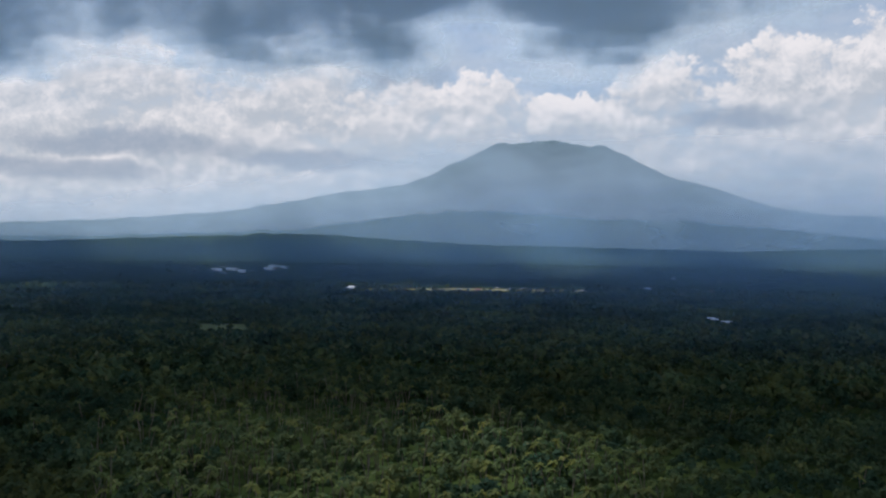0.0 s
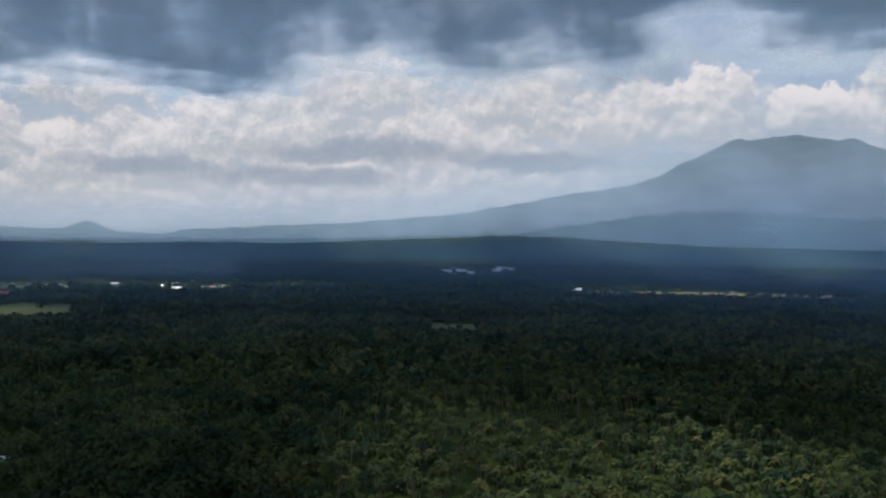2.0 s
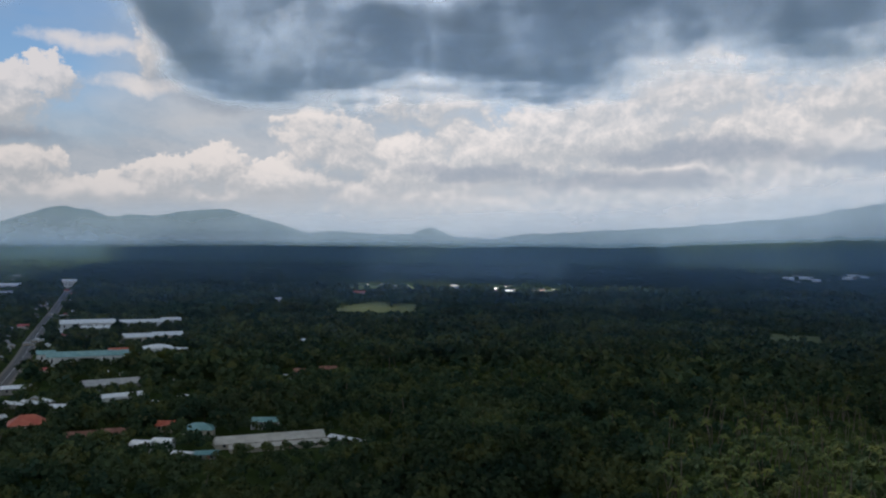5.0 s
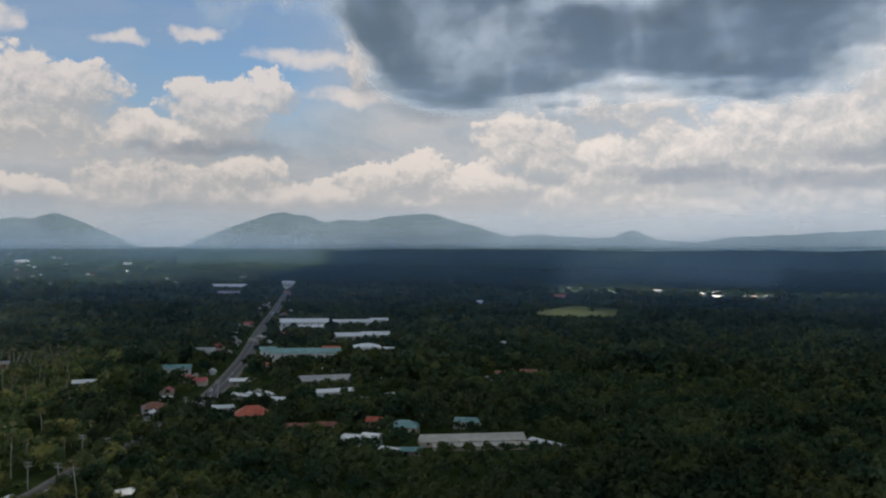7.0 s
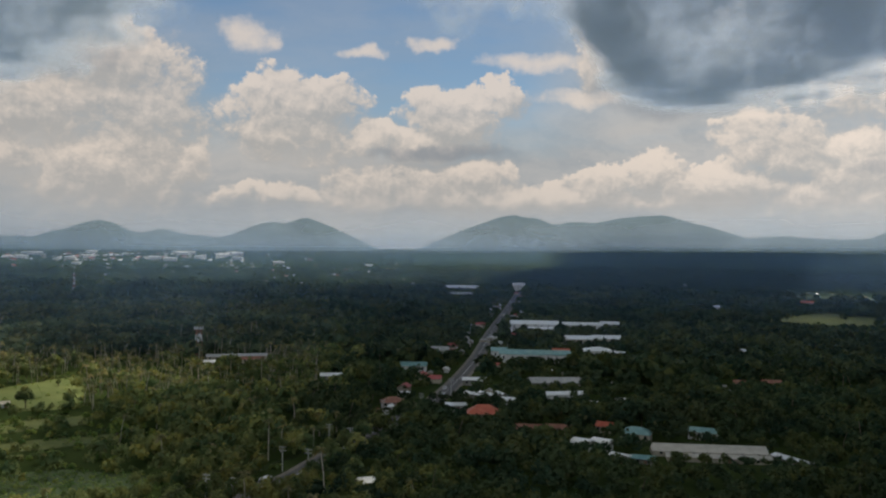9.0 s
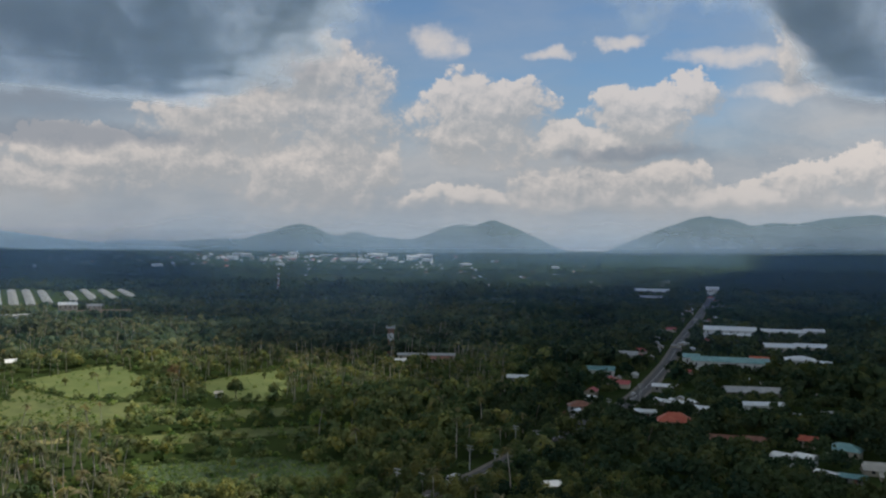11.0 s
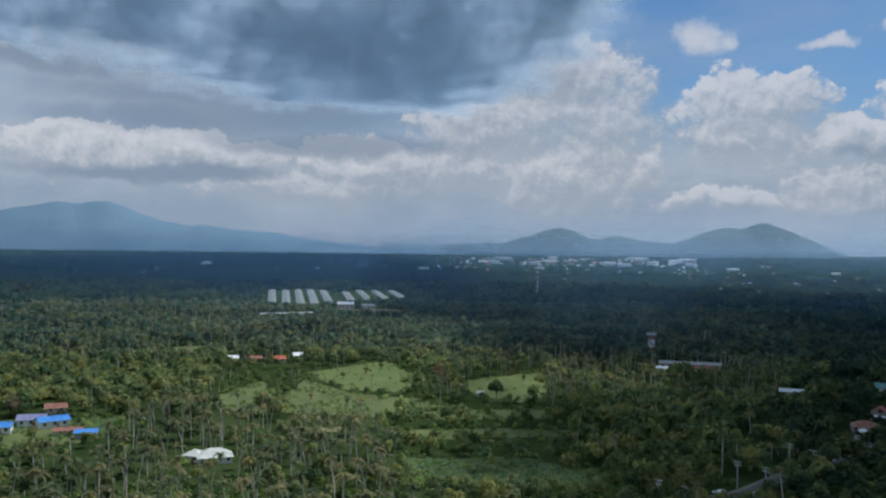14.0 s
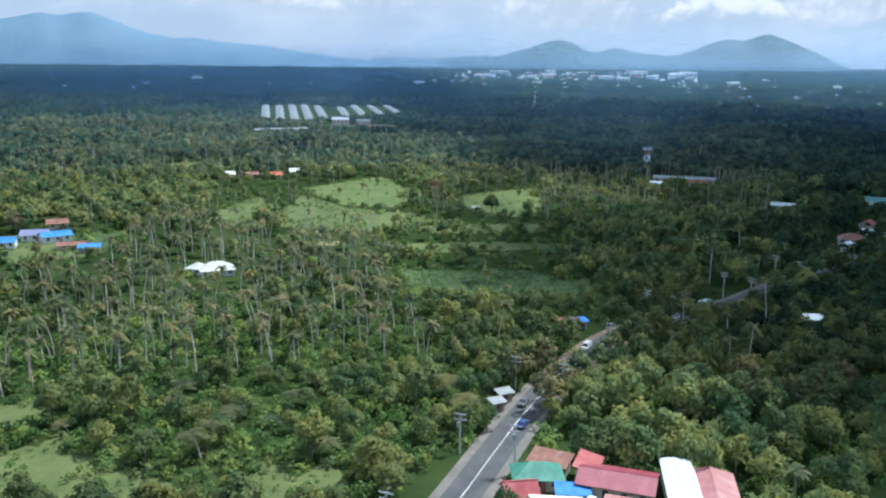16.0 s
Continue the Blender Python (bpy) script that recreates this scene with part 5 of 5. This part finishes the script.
def plant(label, start, stop, near, far, gap, cards, size, palm_fronds, palm_segments, seed, mat=None, trunks=True, flat=1.0, single=None, only=""):
    """Woods in a sector. single: the stretch (bearings, distances) whose plants are set one by one."""
    kinds = spots_for(start, stop, near, far, gap, seed)
    if only:
        kinds = {k: (kinds["broad"] + kinds["palm"] + kinds["bush"] if k == only else []) for k in kinds}
    if single:
        for k, rows in kinds.items():
            for row in rows[:]:
                az, d = math.degrees(math.atan2(-row[0], row[1])), math.hypot(row[0], row[1])
                if single[0] < az < single[1] and single[2] < d < single[3] and len(SINGLE[k]) < 130:
                    rows.remove(row)
                    SINGLE[k].append(row)
    if flat != 1.0:
        kinds = {k: [(x, y, z, s, h * flat, t) for x, y, z, s, h, t in rows] for k, rows in kinds.items()}
    wide = gap * 0.6
    broad, palm, bush, stems = Mass(), Mass(), Mass(), Mass()
    for v in range(4):
        crown = broad_crown(seed * 10 + v, cards, size, wide, 8.5, flat < 1)
        if flat < 1:
            crown[2][:] = (0, 0, 1)
        broad.add(as_arrays(*crown), kinds["broad"][v::4])
        b, way = card_cloud(random.Random(seed + v), [(0, 0, 0.8, 1.7), (1.2, 0.3, 0.6, 1.2), (-0.8, 0.9, 0.7, 1.3)], max(6, cards // 2), size * 0.75, -0.1, flat < 1)
        if flat < 1:
            way[:] = (0, 0, 1)
        bush.add(as_arrays(b.reshape(-1, 3), np.arange(len(b) * 4).reshape(-1, 4), way.reshape(-1, 3)), kinds["bush"][v::4])
        tall = (9.5, 11.5, 12.5, 8.5)[v]
        lean = ((2.2, 0.4), (-1.0, 1.7), (0.4, -2.4), (0, 0.5))[v]
        palm.add(as_arrays(*palm_crown(seed * 7 + v, tall, palm_fronds, palm_segments, 3.1, lean)), kinds["palm"][v::4])
        if trunks:
            stems.add(as_arrays(*tube([(0, 0, -0.2), (lean[0] * 0.25, lean[1] * 0.25, tall * 0.5), (lean[0], lean[1], tall)], [0.24, 0.17, 0.15], 4)), kinds["palm"][v::4])
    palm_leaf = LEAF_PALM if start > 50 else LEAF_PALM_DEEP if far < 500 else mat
    for mass, kind, leaf in ((broad, "broadleaf_woods", LEAF_BROAD), (palm, "palm_grove", LEAF_PALM), (bush, "undergrowth", LEAF_BUSH), (stems, "palm_stems", PALM_BARK)):
        if mass.count:
            if kind == "palm_stems":
                # Stems in the shaded woods get the darker bark, shade put into colour.
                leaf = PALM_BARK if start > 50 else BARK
            elif kind == "palm_grove":
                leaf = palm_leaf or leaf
            else:
                leaf = mat or leaf
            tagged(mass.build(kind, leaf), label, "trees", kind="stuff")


plant("dense sunlit tropical trees near the road", 58, 119, 128, 300, 6.0, 400, 0.46, 13, 4, 1, single=(64, 116, 140, 215))
plant("low scrub and young trees between the crowns", 58, 119, 128, 300, 4.0, 58, 0.66, 8, 3, 11, only="bush")
plant("mixed tropical trees and coconut palms", -36, 72, 240, 480, 6.2, 95, 0.86, 13, 3, 2, LEAF_SHADED)
plant("mixed tropical trees and coconut palms", 60, 119, 300, 620, 7.0, 62, 1.25, 13, 3, 3)
plant("dark tropical woods", -36, 72, 480, 900, 8.5, 26, 2.0, 8, 2, 4, LEAF_SHADED)
plant("woods and palm groves", 60, 119, 620, 1150, 8.5, 28, 2.1, 8, 2, 5, LEAF_HAZED)
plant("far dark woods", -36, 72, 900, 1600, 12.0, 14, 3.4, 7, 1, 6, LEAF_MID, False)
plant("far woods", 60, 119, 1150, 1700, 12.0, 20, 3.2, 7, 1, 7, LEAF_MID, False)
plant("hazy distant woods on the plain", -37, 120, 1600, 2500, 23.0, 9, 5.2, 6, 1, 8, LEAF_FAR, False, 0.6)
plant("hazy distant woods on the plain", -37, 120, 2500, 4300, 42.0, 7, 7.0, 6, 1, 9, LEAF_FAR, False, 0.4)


def overgrow():
    """Low crops and scrub on the rough fields, and hedges round all the near ones."""
    rng = random.Random(5)
    crop, hedge = [], []
    for f, kind in zip(FIELDS, FIELD_KIND):
        x0, x1, y0, y1 = min(q[0] for q in f), max(q[0] for q in f), min(q[1] for q in f), max(q[1] for q in f)
        d = math.hypot((x0 + x1) / 2, (y0 + y1) / 2)
        if d > 640 or kind is DIRT:
            continue
        near = d < 220
        gap = {CANE: 2.6, GRASS_ROUGH: 3.0 if near else 4.2, GRASS: 11.0, DRY_GRASS: 5.0}[kind]
        y = y0
        while y < y1:
            x = x0
            while x < x1:
                px, py = x + rng.uniform(-.4, .4) * gap, y + rng.uniform(-.4, .4) * gap
                open_patch = noise.noise(Vector((px * 0.05, py * 0.05, 4))) > (0.05 if kind is GRASS_ROUGH else 0.6)
                if inside(f, px, py) and not open_patch and not near_road(px, py, 7) and not any((px - a) ** 2 + (py - b) ** 2 < (0.6 * c) ** 2 for a, b, c in CLEAR_CELLS.get((int(px // 50), int(py // 50)), ())):
                    k = rng.uniform(0.45, 0.85) * (0.8 if kind is CANE else 1.0) * (0.6 if near else 1.0)
                    crop.append((px, py, 0, k, k * rng.uniform(0.7, 1.1), rng.uniform(0, 6.28)))
                x += gap
            y += gap
        for (ax, ay), (bx, by) in zip(f, f[1:] + f[:1]):
            n = max(1, int(math.hypot(bx - ax, by - ay) / 3.2))
            for i in range(n):
                if rng.random() < 0.7:
                    t = i / n
                    k = rng.uniform(0.5, 1.25)
                    px, py = ax + (bx - ax) * t + rng.uniform(-2, 2), ay + (by - ay) * t + rng.uniform(-2, 2)
                    if not near_road(px, py, 7):
                        hedge.append((px, py, 0, k, k * rng.uniform(0.7, 1.3), rng.uniform(0, 6.28)))
    for rows, name, label, cards, size, leaf in ((crop, "crop_plants", "low green crop and scrub in the fields", 16, 0.62, LEAF_BUSH), (hedge, "hedgerow", "uneven hedges along field edges", 34, 0.55, LEAF_BROAD)):
        mass = Mass()
        for v in range(3):
            b, way = card_cloud(random.Random(80 + v), [(0, 0, 0.7, 1.5), (1.1, 0.3, 0.6, 1.1), (-0.8, 0.9, 0.7, 1.2)], cards, size, -0.1)
            mass.add(as_arrays(b.reshape(-1, 3), np.arange(len(b) * 4).reshape(-1, 4), way.reshape(-1, 3)), rows[v::3])
        tagged(mass.build(name, leaf), label, "plants", kind="stuff")


overgrow()

# ---- single trees, mast, poles, vehicles ----
def raw_mesh(name, verts, faces, mat, way=None):
    me = bpy.data.meshes.new(name)
    me.from_pydata([tuple(v) for v in verts], [], [tuple(int(i) for i in f) for f in faces])
    me.update()
    me.materials.append(mat)
    if way is not None:
        me.normals_split_custom_set_from_vertices(way.tolist())
    return me


def child(name, me, parent):
    ob = new(name, me)
    ob.parent = parent
    return ob


def tree_thing(name, label, category, crown, trunk, leaf, bark):
    top = thing(name, label, category, pose(0, 0, 0))
    child("crown", raw_mesh("crown", crown[0], crown[1], leaf, crown[2] if len(crown) > 2 else None), top)
    if trunk:
        child("trunk", raw_mesh("trunk", *trunk, bark), top)
    return top


def set_singly(kinds, rows, group):
    used = set()
    for i, (x, y, z, k, h, turn) in enumerate(rows):
        kind = kinds[i % len(kinds)]
        m = Matrix.LocRotScale((x, y, z), Euler((0, 0, turn)), (k, k, h))
        if i % len(kinds) in used:
            ob = copy_thing(kind, m)
        else:
            kind.matrix_basis, ob = m, kind
            used.add(i % len(kinds))
        ob["group"] = group


PALM_SHAPES = ((9.5, (1.8, 0.4)), (11.5, (-0.9, 1.6)), (12.5, (0.4, -2.4)), (8.5, (0, 0.5)))
set_singly([tree_thing("broadleaf_tree", "leafy green tropical tree with a rounded lobed crown", "tree", broad_crown(900 + v, 560, 0.42, 3.9, 8.5), broad_trunk(900 + v, 8.5), LEAF_BROAD, BARK)
            for v in range(5)], SINGLE["broad"], "trees near the highway")
set_singly([tree_thing("coconut_palm", "tall coconut palm with arching green and dry fronds", "palm", palm_crown(700 + v, tall, 17, 8, 3.7, lean, True),
                       tube([(lean[0] * t * t, lean[1] * t * t, tall * t - 0.2) for t in (0, .25, .5, .75, 1)], [0.3, 0.2, 0.17, 0.15, 0.14], 7), LEAF_PALM, PALM_BARK)
            for v, (tall, lean) in enumerate(PALM_SHAPES)], SINGLE["palm"], "palms near the highway")


def shrub_crown(seed, cards=110):
    q, way = card_cloud(random.Random(seed), [(0, 0, 0.8, 1.6), (1.2, 0.3, 0.6, 1.1), (-0.8, 0.9, 0.7, 1.2), (0.2, -0.9, 1.1, 0.9)], cards, 0.38, -0.1)
    return q.reshape(-1, 3), np.arange(len(q) * 4).reshape(-1, 4), way.reshape(-1, 3)


set_singly([tree_thing("shrub", "low bright green shrub", "shrub", shrub_crown(500 + v), None, LEAF_BUSH, BARK) for v in range(3)], SINGLE["bush"], "shrubs near the highway")


def lone(name, label, az, d, wide, tall, leaf, cards=420, size=0.6, seed=1):
    p = bearing(az, d)
    ob = tree_thing(name, label, "tree", broad_crown(seed, cards, size, wide, tall), broad_trunk(seed, tall), leaf, BARK)
    ob.matrix_basis = pose(p.x, p.y, 0)


lone("pasture_tree", "dense dark green tree alone in a pasture", 83.8, 456, 4.6, 10.5, LEAF_BROAD, 500, 0.8, 31)
lone("rust_tree", "tree with rust-brown flowering crown by a pasture", 87.6, 508, 6.6, 11.0, LEAF_FLOWER, 480, 1.0, 32)
lone("rust_tree", "tree with a rust-brown crown near farm sheds", 113.9, 432, 5.0, 9.0, LEAF_FLOWER, 300, 0.9, 33)
for k, (az, d) in enumerate(((63.5, 205), (62.0, 212), (65.6, 200), (60.8, 221), (66.6, 214), (80.0, 214), (81.9, 205), (79.4, 189), (78.5, 196))):
    lone("rain_tree", "spreading tree with brownish seed pods over its crown", az, d, 5.0, 10.0, LEAF_RUST, 420, 0.6, 40 + k)
for k, (az, d) in enumerate(((82.0, 520), (81.5, 470), (82.8, 540), (92.5, 540), (91.5, 560), (94, 520))):
    lone("pasture_shrub_tree", "small dark tree in a pasture", az, d, 1.8, 4.5, LEAF_BROAD, 120, 0.5, 60 + k)
for k, (az, d) in enumerate(((65.3, 312), (64.3, 328), (63.2, 345), (62.2, 360), (64.8, 300), (63.6, 318))):
    lone("roadside_tree", "broad dark green tree beside the highway", az, d, 4.6, 10.5, LEAF_BROAD, 420, 0.7, 90 + k)
lone("lime_tree", "bright yellow-green tree among darker woods", 78.6, 368, 4.0, 10.0, LEAF_BUSH, 320, 0.8, 77)


def rod(bm, a, b, r, sides=5):
    """A straight bar between two points, added to bm."""
    a, b = Vector(a), Vector(b)
    d = (b - a).normalized()
    u = d.orthogonal().normalized()
    v = d.cross(u)
    ends = [[bm.verts.new(p + (u * math.cos(2 * math.pi * k / sides) + v * math.sin(2 * math.pi * k / sides)) * r) for k in range(sides)] for p in (a, b)]
    for k in range(sides):
        bm.faces.new((ends[0][k], ends[0][(k + 1) % sides], ends[1][(k + 1) % sides], ends[1][k]))
    bm.faces.new(ends[0][::-1])
    bm.faces.new(ends[1])
    return bm


def mast(az, d, tall, wide, name, label):
    p = bearing(az, d)
    top = thing(name, label, "mast", pose(p.x, p.y, land(p.x, p.y), 0, 0, az + 20))
    n = max(4, int(tall / 3.6))

    def corner(i, k):
        w = wide * (1 - 0.35 * i / n) / 2
        return (w * (1, 1, -1, -1)[k % 4], w * (1, -1, -1, 1)[k % 4], tall * i / n)
    for i in range(n):
        bm = bmesh.new()
        for k in range(4):
            rod(bm, corner(i, k), corner(i + 1, k), 0.16)
            rod(bm, corner(i, k), corner(i + 1, k + 1), 0.08, 4)
            rod(bm, corner(i, k + 1), corner(i + 1, k), 0.08, 4)
            rod(bm, corner(i + 1, k), corner(i + 1, k + 1), 0.10, 4)
        part("lattice_section", bm, STEEL_RED if i % 2 == 0 else STEEL_WHITE, top)
    w = wide * 0.62
    part("platform", box(-w, w, -w, w, tall, tall + 0.25), STEEL, top)
    for k in range(8):
        a = 2 * math.pi * k / 8
        q = Vector((w * 1.1 * math.cos(a), w * 1.1 * math.sin(a), 0))
        bm = box(-0.22, 0.22, -0.12, 0.12, -0.9, 1.5)
        bmesh.ops.transform(bm, matrix=Matrix.Translation((q.x, q.y, tall + 0.4)) @ Matrix.Rotation(a, 4, "Z"), verts=bm.verts)
        part("panel_antenna", bm, STEEL_WHITE, top)
    for k, z in enumerate((0.72, 0.8, 0.6)):
        bm = bmesh.new()
        bmesh.ops.create_cone(bm, cap_ends=True, segments=14, radius1=0.95, radius2=0.75, depth=0.45)
        bmesh.ops.transform(bm, matrix=Matrix.Translation((0.9 - 0.7 * k, -wide * 0.42, tall * z)) @ Matrix.Rotation(radians(90), 4, "X"), verts=bm.verts)
        part("dish_antenna", bm, STEEL_WHITE, top)
    part("lightning_rod", rod(bmesh.new(), (0, 0, tall), (0, 0, tall + 3), 0.06), STEEL, top)


mast(73.8, 622, 20.5, 4.4, "radio_mast", "red and white lattice radio mast with dishes and a platform")
mast(81.2, 1330, 34, 3.0, "far_mast", "slender pale lattice mast far off in dark woods")


def pole(x, y, turn, tall, name="power_pole", lamp=False):
    top = thing(name, "grey concrete power pole with crossarms and insulators", "pole", pose(x, y, 0, 0, 0, turn), "power poles along the highway")
    v, f = tube([(0, 0, -0.3), (0, 0, tall * 0.5), (0, 0, tall)], [0.24, 0.19, 0.14], 8)
    child("shaft", raw_mesh("shaft", v, f + [tuple(range(16, 24))], POLE), top)
    for z in (tall - 0.35, tall - 1.5):
        part("crossarm", box(-1.3, 1.3, -0.09, 0.09, z - 0.09, z + 0.09), STEEL, top)
        for u in (-1.2, -0.5, 0.5, 1.2):
            part("insulator", rod(bmesh.new(), (u, 0, z + 0.09), (u, 0, z + 0.36), 0.07, 6), STEEL_WHITE, top)
    if lamp:
        part("transformer", rod(bmesh.new(), (0.42, 0, tall - 3.2), (0.42, 0, tall - 2.1), 0.32, 10), STEEL, top)
    return top


def along(s):
    """A point and heading s metres along the highway, from its near end."""
    left = s
    for (x0, y0), (x1, y1) in zip(HIGHWAY, HIGHWAY[1:]):
        q = math.hypot(x1 - x0, y1 - y0)
        if left <= q:
            return Vector((x0 + (x1 - x0) * left / q, y0 + (y1 - y0) * left / q, 0)), Vector(((x1 - x0) / q, (y1 - y0) / q, 0))
        left -= q
    return Vector((*HIGHWAY[-1], 0)), Vector((1, 0, 0))


POLE_STEPS = {1: (38, 74, 112, 150, 190, 232, 272, 330), -1: (30, 69.5, 108, 146, 186, 226, 262, 300, 345, 395)}
for side, steps in POLE_STEPS.items():
    tops = []
    for i, s in enumerate(steps):
        p, d = along(s)
        q = p + Vector((-d.y, d.x, 0)) * side * 6.6
        tall = 10.5 if side < 0 else 9.0
        pole(q.x, q.y, math.degrees(math.atan2(d.y, d.x)) + 90, tall, lamp=i % 3 == 1)
        tops.append((q, d, tall))
    for (p, d, z), (q, e, _) in zip(tops, tops[1:]):
        line = thing("power_line", "thin sagging black power lines between poles", "cable", pose(0, 0, 0), "power lines")
        for u in (-1.2, -0.5, 0.5, 1.2):
            a, b = p + Vector((-d.y, d.x, 0)) * u, q + Vector((-e.y, e.x, 0)) * u
            side_way, bm, last = Vector((-d.y, d.x, 0)), bmesh.new(), None
            for k in range(9):
                t = k / 8
                c = a.lerp(b, t)
                c.z = z + 0.05 - 0.9 * 4 * t * (1 - t)
                ring = [bm.verts.new(c + side_way * x + Vector((0, 0, h))) for x, h in ((-0.02, -0.012), (0.02, -0.012), (0, 0.022))]
                for i in range(3) if last else ():
                    bm.faces.new((last[i], last[(i + 1) % 3], ring[(i + 1) % 3], ring[i]))
                last = ring
            part("wire", bm, RUBBER, line)


def vehicle(name, label, s, lane, back, length, width, tall, paint, box_body=False):
    p, d = along(s)
    q = p + Vector((-d.y, d.x, 0)) * lane
    top = thing(name, label, "vehicle", pose(q.x, q.y, 0.13, 0, 0, math.degrees(math.atan2(d.y, d.x)) + (180 if back else 0)), "vehicles on the highway")
    a, b = length / 2, width / 2
    bm = box(-a, a, -b, b, 0.35, tall * 0.58)
    bmesh.ops.bevel(bm, geom=bm.edges[:], offset=0.12, segments=2, affect="EDGES")
    part("body", bm, paint, top)
    bm = bmesh.new()
    lo, hi = (-a * 0.98, a * 0.45) if box_body else (-a * 0.75, a * 0.42), (-a * 0.98, a * 0.25) if box_body else (-a * 0.55, a * 0.12)
    base = [bm.verts.new((x, y, tall * 0.57)) for x, y in ((lo[0], -b * 0.95), (lo[1], -b * 0.95), (lo[1], b * 0.95), (lo[0], b * 0.95))]
    roof = [bm.verts.new((x, y, tall)) for x, y in ((hi[0], -b * 0.82), (hi[1], -b * 0.82), (hi[1], b * 0.82), (hi[0], b * 0.82))]
    bm.faces.new(base[::-1])
    bm.faces.new(roof)
    for k in range(4):
        bm.faces.new((base[k], base[(k + 1) % 4], roof[(k + 1) % 4], roof[k]))
    cabin = part("cabin", bm, paint, top)
    part("windscreen", slab([(lo[1] + 0.02, -b * 0.8, tall * 0.62), (lo[1] + 0.02, b * 0.8, tall * 0.62), (hi[1] + 0.05, b * 0.7, tall * 0.95), (hi[1] + 0.05, -b * 0.7, tall * 0.95)], 0.03), GLASS, cabin)
    for x in (-a * 0.62, a * 0.62):
        for y in (-b, b):
            wheel = part("wheel", rod(bmesh.new(), (x, y - 0.1, 0.32), (x, y + 0.1, 0.32), 0.32, 12), RUBBER, top)
            part("rim", rod(bmesh.new(), (x, y - 0.11, 0.32), (x, y + 0.11, 0.32), 0.17, 8), STEEL, wheel)
    for y in (-b * 0.7, b * 0.7):
        part("headlight", box(a - 0.05, a + 0.02, y - 0.16, y + 0.16, 0.62, 0.82), STEEL_WHITE, top)


vehicle("van", "white van on the highway", 150, 1.8, True, 4.8, 1.8, 2.0, CAR_WHITE, True)
vehicle("car", "dark blue car on the highway", 92, -1.8, False, 4.3, 1.75, 1.5, CAR_BLUE)
vehicle("car", "grey car on the highway", 104, 1.8, True, 4.3, 1.75, 1.5, CAR_GREY)
vehicle("truck", "white box truck on the highway", 212, 1.8, True, 7.0, 2.2, 3.0, CAR_WHITE, True)
vehicle("van", "pale minibus by the market", 395, -1.8, False, 5.5, 1.9, 2.2, CAR_WHITE, True)
vehicle("car", "white car by the market", 420, 1.8, True, 4.3, 1.75, 1.5, CAR_WHITE)
vehicle("truck", "grey truck on the straight highway", 560, -1.8, False, 7.5, 2.2, 3.0, CAR_GREY, True)
